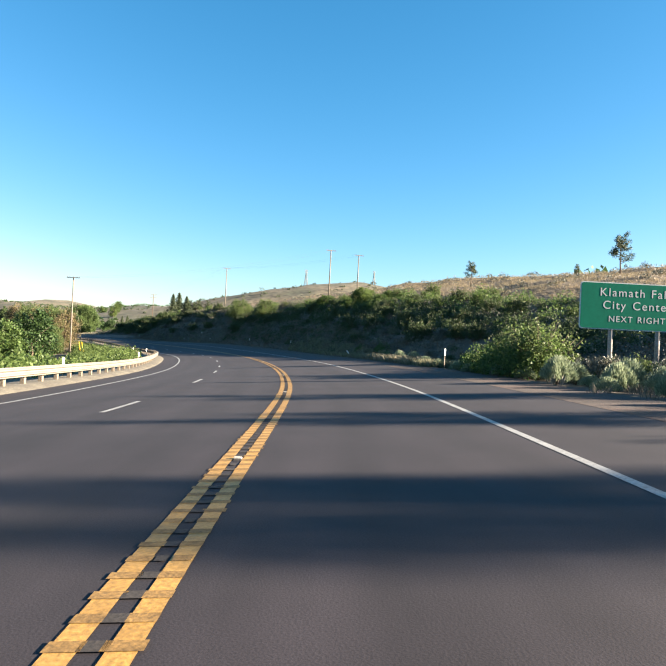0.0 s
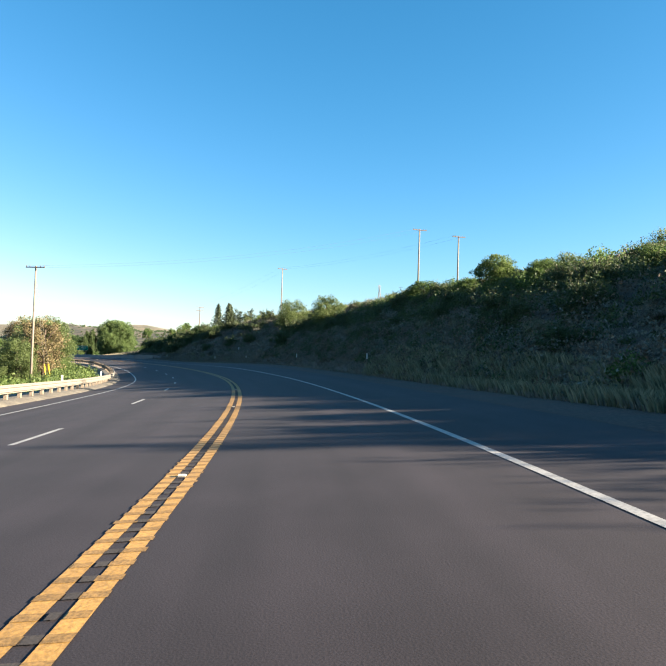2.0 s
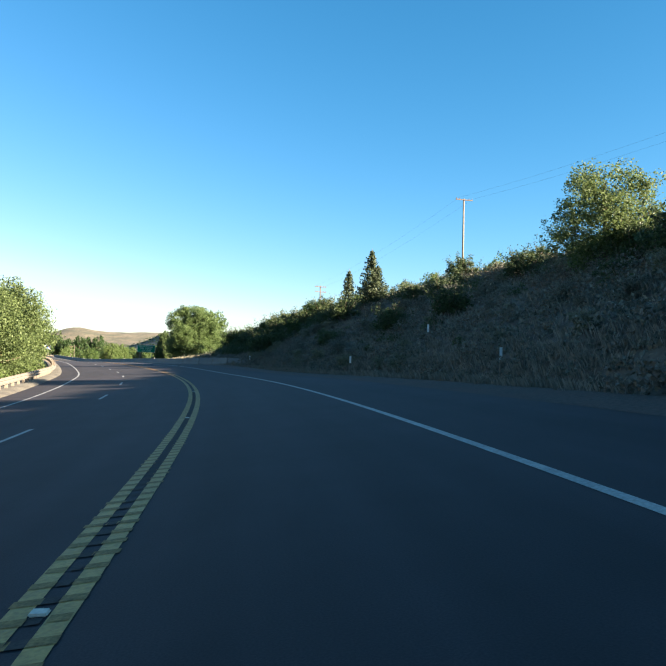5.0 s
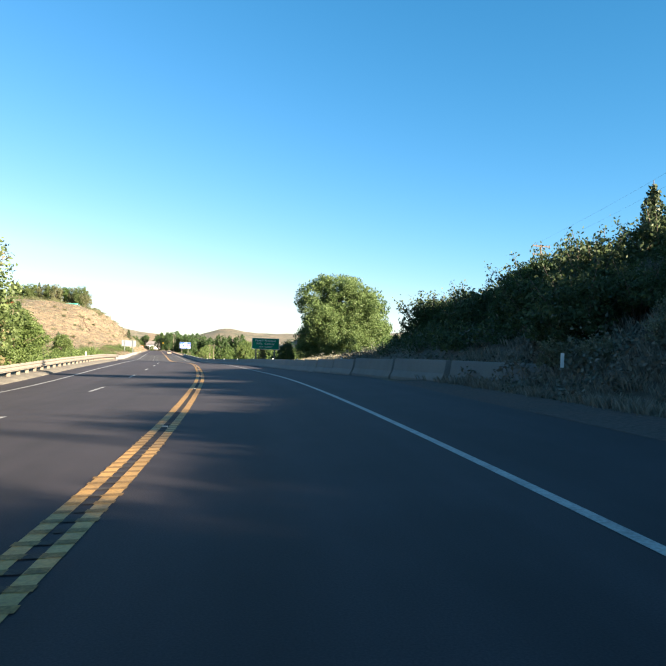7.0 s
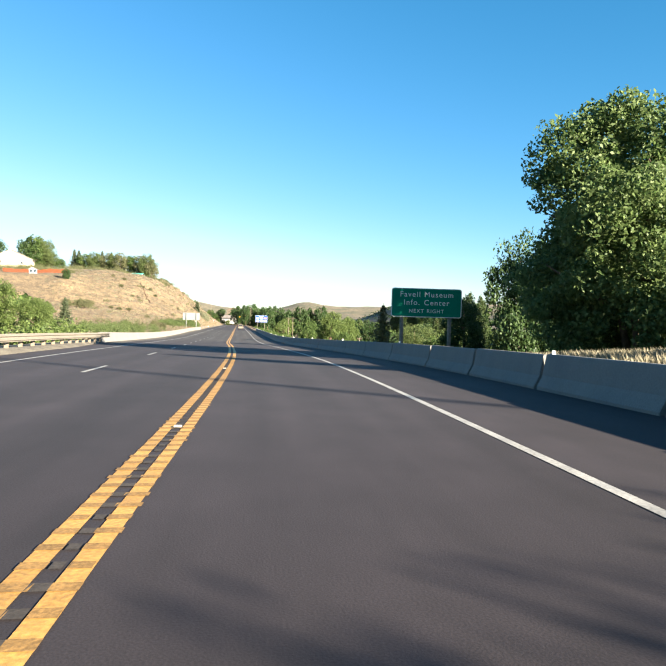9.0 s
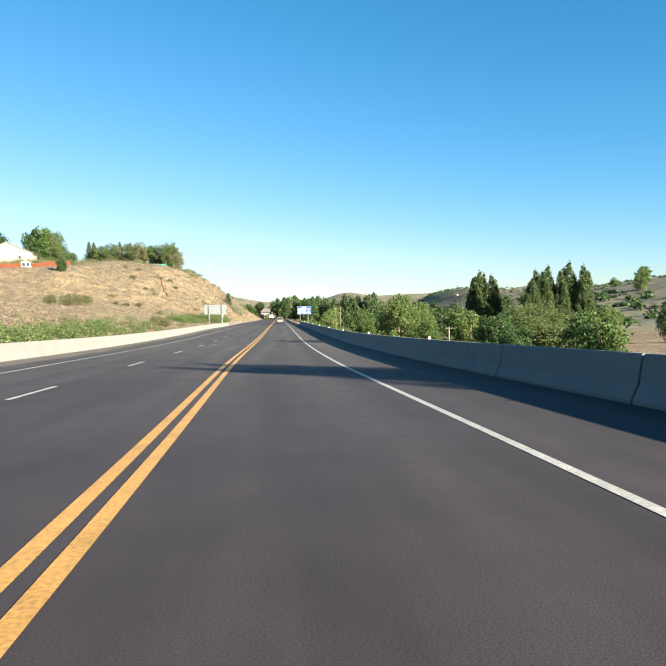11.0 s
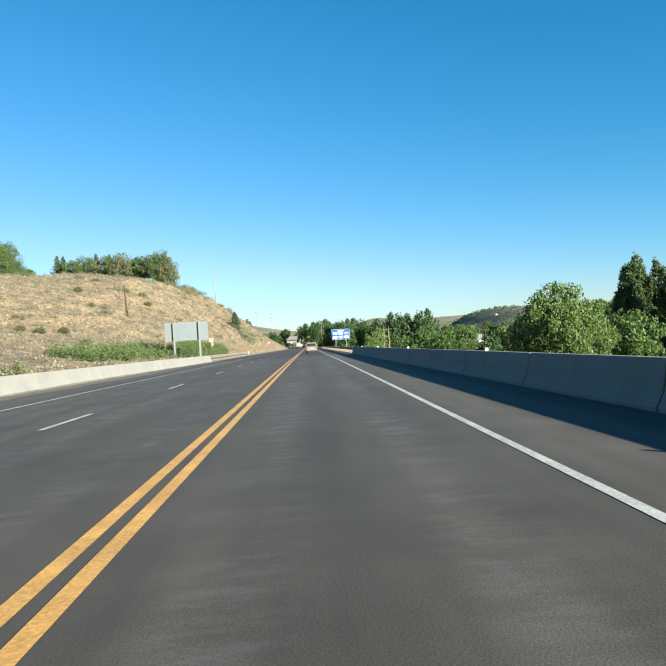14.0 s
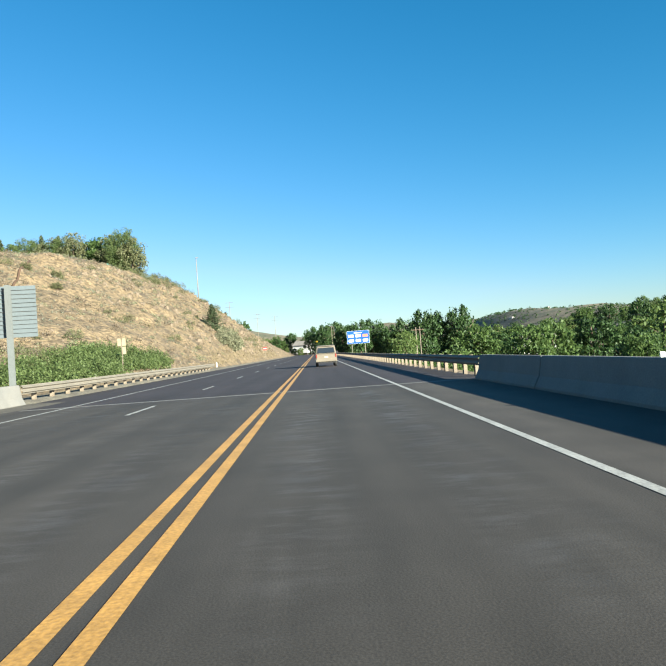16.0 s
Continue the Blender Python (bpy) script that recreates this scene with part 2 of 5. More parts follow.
PALE_GRASS = leaf_mat("pale_dry_grass", (0.158, 0.143, 0.0898), (0.253, 0.227, 0.158), through=0.35)
LEAF_DARK = leaf_mat("dark_leaves", (0.0174, 0.0403, 0.013), (0.0526, 0.0936, 0.0272))
NEEDLE = leaf_mat("conifer_needles", (0.028, 0.044, 0.0224), (0.072, 0.092, 0.044), through=0.2)
# straw greyed to the tone it takes in the bank's shade
SHADE_GRASS = leaf_mat("shade_grey_grass", (0.108, 0.0976, 0.0758), (0.209, 0.188, 0.148), through=0.2)
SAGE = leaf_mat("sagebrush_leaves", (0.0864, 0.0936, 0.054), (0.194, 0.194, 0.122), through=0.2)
RABBIT = leaf_mat("rabbitbrush_leaves", (0.125, 0.165, 0.10), (0.29, 0.335, 0.215), through=0.3)
DULL_OLIVE = leaf_mat("dull_olive_leaves", (0.055, 0.066, 0.03), (0.15, 0.155, 0.074), through=0.35)
POST_STEEL = mat("dull_galvanised_post", (0.0837, 0.093, 0.093), 0.6, 0.1, vary=0.1, scale=1.5, fine=25)
ROAD_DUST = mat("dusty_gutter", (0.075, 0.066, 0.053), 0.95, vary=0.35, scale=0.8, fine=9, bump=0.5, second=(0.05, 0.045, 0.037))
SAGE_GRASS = leaf_mat("sage_green_grass", (0.10, 0.105, 0.06), (0.25, 0.235, 0.145), through=0.35)
STRAW = leaf_mat("dry_grass", (0.136, 0.109, 0.0653), (0.234, 0.193, 0.12), through=0.3)

# ---- the line of the road ----
# one row a second of driving: x, y, level, cross fall
LINE = np.array([
    (-84.05, -395.14, 3.55, 0.061), (-67.82, -377.18, 3.13, 0.062), (-53.02, -357.65, 2.74, 0.076),
    (-39.69, -336.49, 2.39, 0.071), (-27.74, -313.57, 2.08, 0.093), (-17.70, -289.11, 1.85, 0.119),
    (-9.66, -263.68, 1.64, 0.091), (-4.31, -237.89, 1.45, 0.053), (-1.42, -211.87, 1.40, 0.065),
    (0.12, -186.15, 1.25, 0.023), (0.90, -160.67, 1.05, 0.003), (0.73, -135.00, 0.64, -0.006),
    (0.13, -108.98, 0.20, -0.006), (-0.02, -82.50, -0.08, -0.004), (0.00, -55.01, -0.10, 0.000),
    (0.00, -27.22, -0.04, 0.000), (0.00, 0.00, 0.00, 0.000)])


def spline(p, k=16):
    """Catmull-Rom through the rows of p."""
    q = np.vstack([2 * p[0] - p[1], p, 2 * p[-1] - p[-2]])
    u = (np.arange(k) / k)[:, None]
    out = [0.5 * (2 * q[i + 1] + (q[i + 2] - q[i]) * u + (2 * q[i] - 5 * q[i + 1] + 4 * q[i + 2] - q[i + 3]) * u ** 2
                  + (3 * q[i + 1] - q[i] - 3 * q[i + 2] + q[i + 3]) * u ** 3) for i in range(len(p) - 1)]
    return np.vstack(out + [p[-1:]])


FINE = spline(LINE)
back = [(-84.05 - 12.2 * k * 0.69 + 0.28 * k * k * -1.0, -395.14 - 12.2 * k * 0.73 + 0.28 * k * k, 3.55 + 0.2 * k, 0.095) for k in range(25, 0, -1)]
FINE = np.vstack([back, FINE, [(0.0, 5000.0, 0.0, 0.0)]])
CUM = np.concatenate([[0], np.cumsum(np.hypot(np.diff(FINE[:, 0]), np.diff(FINE[:, 1])))])
CUM -= CUM[25]          # 0 where the walk begins
S_END = float(CUM[-2])  # where it ends
TAN = np.gradient(FINE[:, :2], axis=0)
TAN[-2:] = (0, 1)
TAN /= np.hypot(TAN[:, 0], TAN[:, 1])[:, None]


def on_road(s, lat, up=0.0):
    """Places s metres along the road and lat metres to the right of the walk, up metres above the carriageway's plane."""
    s, lat = np.asarray(s, float), np.asarray(lat, float)
    x, y, z, e, tx, ty = (np.interp(s, CUM, v) for v in (*FINE.T, *TAN.T))
    k = 1 / np.hypot(tx, ty)
    return np.stack([x + ty * k * lat, y - tx * k * lat, z + e * np.clip(lat, -11, 7) + up], -1)


def heading(s):
    return math.degrees(math.atan2(-np.interp(s, CUM, TAN[:, 0]), np.interp(s, CUM, TAN[:, 1])))


def ramp(x, pairs):
    return np.interp(x, [a for a, _ in pairs], [b for _, b in pairs])


# ---- relief ----
RIGHT_CREST = [(-300, 4), (-60, 6), (30, 5), (60, 6.3), (80, 8.4), (100, 9.4), (120, 9.8), (155, 9.7), (185, 9.5), (203, 8.4), (216, 6.8), (226, 4.2), (245, 3.0), (256, 0.6), (266, -1.6),
               (290, -4.5), (340, -6.5), (600, -7), (900, -6), (5000, -6)]
LEFT_CREST = [(-300, -3), (150, -4), (230, -2.5), (290, 0), (340, 2.4), (400, 4.0), (450, 5.0), (464, 5.9), (485, 10.4), (498, 14), (509, 16.3), (525, 19), (560, 21.8), (600, 23.5), (650, 21.5), (720, 16.5),
              (800, 10), (900, 4), (1000, 1), (5000, 0)]
LEFT_TOP = [(330, 2.2), (400, 5.2), (440, 6.2), (454, 7.4), (470, 13), (480, 16.6), (500, 18.4), (534, 23), (560, 25.2), (600, 26.8), (650, 24.5), (720, 19), (800, 12), (900, 5), (1000, 1), (5000, 0)]


def wobble(x, y, size):
    a = np.sin(x / size + 1.3 * np.sin(y / size * 0.7)) * np.cos(y / size * 1.1 + 0.8 * np.sin(x / size * 0.6 + 2))
    b = np.sin(x / size * 2.3 + 4 + np.sin(y / size * 1.9)) * np.cos(y / size * 2.7 + 1)
    return a * 0.65 + b * 0.35


FAR_HILLS = [(108, 1150, 38, 120, 33), (-330, 2300, 260, 300, 58), (255, 2450, 75, 150, 24), (585, 270, 240, 220, 66), (330, 420, 160, 160, 16), (1120, 2700, 170, 200, 42), (430, 1500, 110, 420, 58),
             (700, 900, 260, 700, 64), (900, 2600, 900, 500, 95), (320, 2500, 300, 300, 20), (-700, 2500, 500, 600, 70), (-1100, 1100, 500, 900, 60)]


def relief(s, lat):
    """The ground's height over the carriageway at (s, lat)."""
    s, lat = np.broadcast_arrays(np.asarray(s, float), np.asarray(lat, float))
    p = on_road(s, lat)
    x, y = p[..., 0], p[..., 1]
    # right of the road
    foot = ramp(s, [(-60, 13.5), (42, 13.0), (62, 9.0), (85, 7.4), (190, 8.5), (215, 8.0), (240, 7.2), (260, 6.8), (5000, 6.8)])
    crest = ramp(s, RIGHT_CREST)
    u = np.clip((lat - foot) / (28 - foot), 0, 1)
    r = crest * u ** np.where(crest > 0, 0.78, 0.9)
    up = np.clip(crest / 8, 0, 1)
    r += up * (np.clip(lat - 28, 0, 30) * 0.22 + np.clip(lat - 58, 0, 150) * 0.03)
    r += wobble(x, y, 5.0) * np.clip((lat - foot) / 10, 0, 1) * 0.45 + wobble(x + 50, y, 21.0) * np.clip((lat - foot - 6) / 20, 0, 1) * 0.9
    # left of the road
    c2 = ramp(s, LEFT_CREST)
    a = np.clip((-12.2 - lat) / 28, 0, 1)
    left = c2 * a ** np.where(c2 > 0, ramp(s, [(300, 1.0), (480, 1.0), (530, 0.8), (5000, 0.8)]), 0.6)
    left += np.clip((s - 330) / 60, 0, 1) * np.clip((-40 - lat) / 20, 0, 1) * (ramp(s, LEFT_TOP) - c2)   # the terrace over the brow
    left += wobble(x + 9, y, 4.0) * np.clip((-13 - lat) / 10, 0, 1) * np.clip(c2 / 10, 0.3, 1) * 0.5 + wobble(x, y + 30, 17.0) * np.clip((-16 - lat) / 20, 0, 1) * np.clip(c2 / 8, 0.4, 1) * 0.9
    dry = np.clip((c2 - 3) / 8, 0, 1) * np.clip((-14 - lat) / 8, 0, 1) * np.clip((70 + lat) / 20, 0, 1)   # gullies of the dry hill
    left += dry * (0.9 * np.abs(np.sin(s / 6.1 + 1.2 * np.sin(lat / 8.0) + np.sin(s / 17))) + 0.5 * np.abs(np.sin(s / 2.9 + np.sin(lat / 4.0) * 1.4)) - 0.8)
    crag = np.clip((s - 505) / 40, 0, 1) * np.clip((-13 - lat) / 4, 0, 1) * np.clip((40 + lat) / 10, 0, 1) * np.clip(c2 / 6, 0, 1)   # broken ledges of the cutting
    left += crag * (1.1 * np.abs(wobble(x * 1.3 + 20, y, 3.1)) + 0.7 * np.abs(wobble(x, y + 11, 1.7)) - 0.5)
    h = np.where(lat > 0, r, left)
    far = sum(hh * np.exp(-((x - cx) / sx) ** 2 - ((y - cy) / sy) ** 2) for cx, cy, sx, sy, hh in FAR_HILLS)
    h = h + far * np.maximum(np.clip((np.abs(lat) - 40) / 80, 0, 1), np.clip((y - 1400) / 400, 0, 1))
    far2 = np.clip((np.hypot(x, y) - 500) / 1500, 0, 1)
    h = h + far2 * wobble(x, y, 160.0) * 8 * np.clip((np.abs(lat) - 60) / 200, 0, 1)
    h = h + np.clip(far / 25, 0, 1) * np.clip((np.abs(lat) - 120) / 200, 0, 1) * (wobble(x, y, 38.0) * 3.2 + wobble(x + 70, y, 15.0) * 1.3)
    bed = (lat < foot) & (lat > -12.2) & (s < 1500)
    flat = np.where(lat > 7.5, wobble(x, y, 2.0) * 0.08 - 0.02, -0.07)
    return np.where(bed, flat, h - 0.03)


def ground(s, lat):
    p = on_road(s, lat)
    p[..., 2] += relief(s, lat)
    return p


def spot(s, lat, sink=0.0):
    v = ground(np.array([s]), np.array([lat]))[0]
    return Vector((v[0], v[1], v[2] - sink))


# ---- meshes ----


def mesh_of(name, verts, faces, material=None, smooth=False, uv=None):
    me = bpy.data.meshes.new(name)
    me.from_pydata([tuple(map(float, v)) for v in verts], [], faces)
    if uv is not None:
        lay = me.uv_layers.new(name="UVMap")
        idx = np.empty(len(me.loops), np.int32)
        me.loops.foreach_get("vertex_index", idx)
        lay.data.foreach_set("uv", np.asarray(uv, np.float32)[idx].ravel())
    if material:
        me.materials.append(material)
    if smooth:
        me.polygons.foreach_set("use_smooth", [True] * len(me.polygons))
    me.update()
    return me


def quads_mesh(name, q, material):
    """Loose four-cornered leaves: q is (n, 4, 3)."""
    n = len(q)
    me = bpy.data.meshes.new(name)
    me.vertices.add(n * 4)
    me.vertices.foreach_set("co", q.astype(np.float32).ravel())
    me.loops.add(n * 4)
    me.loops.foreach_set("vertex_index", np.arange(n * 4, dtype=np.int32))
    me.polygons.add(n)
    me.polygons.foreach_set("loop_start", np.arange(0, n * 4, 4, dtype=np.int32))
    me.update(calc_edges=True)
    me.materials.append(material)
    return me


def part(name, me, parent, label="", m=None):
    if isinstance(me, bmesh.types.BMesh):
        b, me = me, bpy.data.meshes.new(name)
        b.to_mesh(me)
        b.free()
    ob = new(name, me)
    ob.parent = parent
    if m is not None:
        ob.matrix_basis = m
    return tagged(ob, label)


def thing(name, m, label, category, group="", kind=""):
    ob = new(name)
    ob.empty_display_size = 0.2
    ob.matrix_basis = m
    return tagged(ob, label, category, group, kind)


def box(w, d, h, material, at=(0, 0, 0), bevel=0.0, name="box"):
    """A box w x d x h whose base's middle is at `at`."""
    b = bmesh.new()
    bmesh.ops.create_cube(b, size=1)
    bmesh.ops.scale(b, vec=(w, d, h), verts=b.verts)
    bmesh.ops.translate(b, vec=(at[0], at[1], at[2] + h / 2), verts=b.verts)
    if bevel:
        bmesh.ops.bevel(b, geom=list(b.edges), offset=bevel, segments=2, affect="EDGES")
    me = bpy.data.meshes.new(name)
    b.to_mesh(me)
    b.free()
    me.materials.append(material)
    return me


def rod(r1, r2, points, material, n=8, name="rod"):
    """A tapered tube along points."""
    pts = [Vector(p) for p in points]
    verts, faces = [], []
    for i, p in enumerate(pts):
        d = (pts[min(i + 1, len(pts) - 1)] - pts[max(i - 1, 0)]).normalized()
        a = d.orthogonal().normalized()
        c = d.cross(a)
        r = r1 + (r2 - r1) * i / (len(pts) - 1)
        verts += [p + (a * math.cos(k * math.tau / n) + c * math.sin(k * math.tau / n)) * r for k in range(n)]
    for i in range(len(pts) - 1):
        for k in range(n):
            faces.append((i * n + k, i * n + (k + 1) % n, (i + 1) * n + (k + 1) % n, (i + 1) * n + k))
    faces.append(tuple(range(n - 1, -1, -1)))
    faces.append(tuple(range((len(pts) - 1) * n, len(pts) * n)))
    return mesh_of(name, verts, faces, material, smooth=True)


def join(name, meshes, material=None):
    """One mesh out of several, given as meshes or (mesh, matrix)."""
    b = bmesh.new()
    mats = []
    for it in meshes:
        me, m = it if isinstance(it, tuple) else (it, None)
        if m is not None:
            me.transform(m)
        first = len(b.faces)
        b.from_mesh(me)
        b.faces.ensure_lookup_table()
        mt = me.materials[0] if len(me.materials) else material
        if mt not in mats:
            mats.append(mt)
        for f in b.faces[first:]:
            f.material_index = mats.index(mt)
        bpy.data.meshes.remove(me)
    out = bpy.data.meshes.new(name)
    b.to_mesh(out)
    b.free()
    for mt in mats:
        out.materials.append(mt)
    return out


def strip(name, s, lats, up, material, smooth=True):
    """A sheet along the road: lats are its edges, each a number or an array as long as s; up their heights."""
    rows = [on_road(s, np.broadcast_to(l, s.shape), h) for l, h in zip(lats, up)]
    v = np.stack(rows, 1)
    k = len(lats)
    uv = np.stack([np.stack([s, np.broadcast_to(l, s.shape)], -1) for l in lats], 1).reshape(-1, 2)
    f = [(i * k + j, i * k + j + 1, (i + 1) * k + j + 1, (i + 1) * k + j) for i in range(len(s) - 1) for j in range(k - 1)]
    return mesh_of(name, v.reshape(-1, 3), f, material, smooth, uv)


# ---- ground sheet ----
s_grid = np.concatenate([np.arange(-290, -60, 10), np.arange(-60, 640, 2.0), np.arange(640, 760, 4.0), np.arange(760, 1200, 16.0), np.geomspace(1200, 4900, 30)])
lat_in = np.concatenate([np.arange(-12.2, 6.2, 2.3), np.arange(6.3, 9.0, 0.6)])
lat_right = np.concatenate([np.arange(9.2, 50, 1.1), np.geomspace(51, 3500, 46)])
lat_left = np.concatenate([np.arange(-12.9, -60, -1.3), -np.geomspace(61.5, 3500, 46)])
lat_grid = np.sort(np.concatenate([lat_left, lat_in, lat_right]))
S, L = np.meshgrid(s_grid, lat_grid, indexing="ij")
reach = ramp(s_grid, [(-290, 230), (230, 230), (420, 3500), (5000, 3500)])[:, None]
L = np.where(L < -60, -60 + (L + 60) * (reach - 60) / 3440, L)
G = ground(S, L)
nl = len(lat_grid)
faces = [(i * nl + j, i * nl + j + 1, (i + 1) * nl + j + 1, (i + 1) * nl + j) for i in range(len(s_grid) - 1) for j in range(nl - 1)]
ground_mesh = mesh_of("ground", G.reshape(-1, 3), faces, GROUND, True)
ground_mesh.materials.append(BANK_SHADE_SOIL)
# faces of the right bank take the soil toned down for shade
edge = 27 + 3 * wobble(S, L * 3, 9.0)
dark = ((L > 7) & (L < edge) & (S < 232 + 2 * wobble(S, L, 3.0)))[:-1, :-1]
ground_mesh.materials.append(FAR_GROUND)
far_part = ((np.abs(L) > 130) & (S > 330) | (S > 900) & (np.abs(L) > 40))[:-1, :-1]
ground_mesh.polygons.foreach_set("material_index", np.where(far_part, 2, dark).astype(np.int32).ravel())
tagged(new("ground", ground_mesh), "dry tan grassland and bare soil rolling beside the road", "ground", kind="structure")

# ---- road ----
s_road = np.arange(-280, 802, 2.0)
right_edge = ramp(s_road, [(-280, 5.4), (195, 5.6), (210, 6.2), (300, 5.9), (5000, 5.7)])
left_edge = ramp(s_road, [(-280, -9.9), (270, -9.9), (290, -11.4), (5000, -11.6)])
road = tagged(new("road", strip("road", s_road, [left_edge, -8, -5, -2, 1, 3, right_edge], [0] * 7, ASPHALT)),
              "dark grey asphalt highway with faint wheel tracks", "road", kind="structure")
s_sh = s_road[s_road < 205]
tagged(new("gravel_shoulder", strip("gravel_shoulder", s_sh, [right_edge[:len(s_sh)] - 0.05, 6.2, ramp(s_sh, [(-280, 7.7), (40, 7.7), (60, 7.2), (300, 7.2)])], [0.004, 0.0, 0.02], GRAVEL)),
       "reddish brown gravel along the road's edge", "shoulder", kind="structure")
tagged(new("gravel_verge", strip("gravel_verge", s_road, [left_edge - 2.7, left_edge - 1.1, left_edge - 0.3, left_edge + 0.05], [0.1, 0.16, 0.13, 0.004], PALE_GRAVEL)),
       "pale dusty gravel under the guardrail", "shoulder", kind="structure")
for name, lat, m_, lab in (("edge_line", 2.64, WHITE, "solid white edge line"), ("edge_line", -8.28, WHITE, "solid white edge line"),
                           ("center_line", -1.13, YELLOW, "solid yellow centre line over milled rumble grooves"), ("center_line", -1.39, YELLOW, "solid yellow centre line over milled rumble grooves")):
    w = 0.07 if m_ is YELLOW else 0.06
    part(name, strip(name, s_road, [lat - w, lat + w], [0.005, 0.005], m_), road, lab)
gutter = s_road[(s_road > 284) & (s_road < 446)]
inner = ramp(gutter, [(280, -10.95), (340, -11.25), (400, -11.55), (443, -11.25)])
part("gutter", strip("gutter", gutter, [inner, inner + 0.55, inner + 1.25 + 0.25 * np.sin(gutter / 7.0) + 0.12 * np.sin(gutter * 0.9)], [0.03, 0.012, 0.004], ROAD_DUST), road, "tan dust along the barrier's foot")
DASH_ENDS = [(-4, -33), (0, 17.3), (1, 30), (2, 41), (3, 51), (4, 64.3), (7, 100.1), (8, 115), (11, 157), (12, 169.3), (15, 206.7), (16, 218.8), (18, 241.6), (19, 252.5), (20, 264.5),
             (25, 321.3), (27, 343.5), (28, 354.5), (31, 390.1), (32, 402.8), (36, 449), (37, 461.4), (60, 746)]
for k in range(-4, 60):
    a = float(ramp(k, DASH_ENDS)) - 3.05
    part("lane_dash", strip("lane_dash", np.array([a, a + 1.0, a + 2.0, a + 3.05]), [-4.95, -4.83], [0.005, 0.005], WHITE), road)
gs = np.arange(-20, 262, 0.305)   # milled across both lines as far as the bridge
# flat bars over both lines; groove shade is mixed into their yellow
for lat, m_, w_, lab in ((-1.39, GROOVE_SHADE, 0.079, "flat darker yellow bars for the shade in the milled grooves"), (-1.13, GROOVE_SHADE, 0.079, "flat darker yellow bars for the shade in the milled grooves"), (-1.26, GROOVE, 0.05, "milled rumble grooves")):
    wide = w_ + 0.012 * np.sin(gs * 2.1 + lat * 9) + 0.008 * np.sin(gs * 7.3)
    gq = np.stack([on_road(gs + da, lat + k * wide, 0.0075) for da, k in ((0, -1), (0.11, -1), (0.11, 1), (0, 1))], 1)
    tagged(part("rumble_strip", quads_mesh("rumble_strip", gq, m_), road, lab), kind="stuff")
marker_body = box(0.1, 0.09, 0.022, PALE_PLASTIC, (0, 0, 0), 0.008)
for a in np.arange(-16.5, 262, 12.2):
    part("road_marker", marker_body, road, "small pale raised road marker", Matrix.Translation(on_road(a, -1.26, 0.004)) @ pose(0, 0, 0, 0, 0, heading(a)))

# ---- plants ----
rng = np.random.default_rng(7)


def unit(n):
    v = rng.normal(size=(n, 3))
    return v / np.linalg.norm(v, axis=1)[:, None]


def leaves(centres, size, out=None, flat=0.0):
    """Small bent-diamond leaves at the centres, turned every way (or mostly along out)."""
    n = len(centres)
    nor = unit(n) if out is None else out * 0.7 + unit(n) * 0.8
    nor /= np.linalg.norm(nor, axis=1)[:, None]
    a = np.cross(nor, unit(n))
    a /= np.linalg.norm(a, axis=1)[:, None]
    b = np.cross(nor, a)
    sz = (size * rng.uniform(0.6, 1.35, n))[:, None]
    return np.stack([centres + a * sz, centres + b * sz * 0.55 + nor * sz * 0.12, centres - a * sz, centres - b * sz * 0.55 + nor * sz * 0.12], 1)


def clumps(centres, radii, per, size, flatten=0.8):
    """Leaves on the outsides of clumps."""
    out = []
    for c, r in zip(centres, radii):
        u = unit(per)
        p = c + u * r * rng.uniform(0.55, 1.08, per)[:, None] * np.array([1, 1, flatten])
        out.append(leaves(p, size, u))
    return np.concatenate(out)


def crown_points(n, w, h, low, shape="round"):
    """Places of clumps in a crown w wide, from height low to h."""
    pts = []
    while len(pts) < n:
        p = rng.uniform(-1, 1, 3)
        z = (p[2] + 1) / 2
        if shape == "round":
            lim = math.sqrt(max(0.0, 1 - ((z - 0.45) / 0.58) ** 2))
        elif shape == "column":
            lim = min(1.0, z * 5 + 0.35) * (1 - max(0.0, z - 0.68) ** 1.5 * 3.0)
        else:
            lim = 1 - z
        d = math.hypot(p[0], p[1])
        ang = math.atan2(p[1], p[0])
        lim *= 0.86 + 0.16 * math.sin(3 * ang + z * 7) + 0.1 * math.sin(5 * ang + 2 - z * 11)
        if lim > 0 and lim * 0.35 < d < lim * (0.92 if shape == "round" else 0.8):
            pts.append((p[0] * w / 2, p[1] * w / 2, low + z * (h - low)))
    return np.array(pts)


def limbs(h, r, n, reach, low=0.25):
    """A tapered trunk with forking limbs, as one mesh."""
    lean = rng.normal(0, 0.03, 2)
    top = (lean[0] * h, lean[1] * h, h * 0.8)
    meshes = [rod(r, r * 0.25, [(0, 0, -0.4), (lean[0] * h * 0.3, lean[1] * h * 0.3, h * 0.3), (top[0] * 0.8, top[1] * 0.6, h * 0.55), top], BARK, 9)]
    for k in range(n):
        z0 = h * rng.uniform(low, 0.6)
        a = k * 2.4 + rng.uniform(-0.4, 0.4)
        R = reach * rng.uniform(0.5, 0.85)
        z1 = z0 + h * rng.uniform(0.12, 0.3)
        meshes.append(rod(r * 0.4, r * 0.06, [(lean[0] * z0, lean[1] * z0, z0), (math.cos(a) * R * 0.45, math.sin(a) * R * 0.45, (z0 + z1) / 2),
                                              (math.cos(a + 0.2) * R, math.sin(a + 0.2) * R, z1)], BARK, 6))
    return join("trunk", meshes)


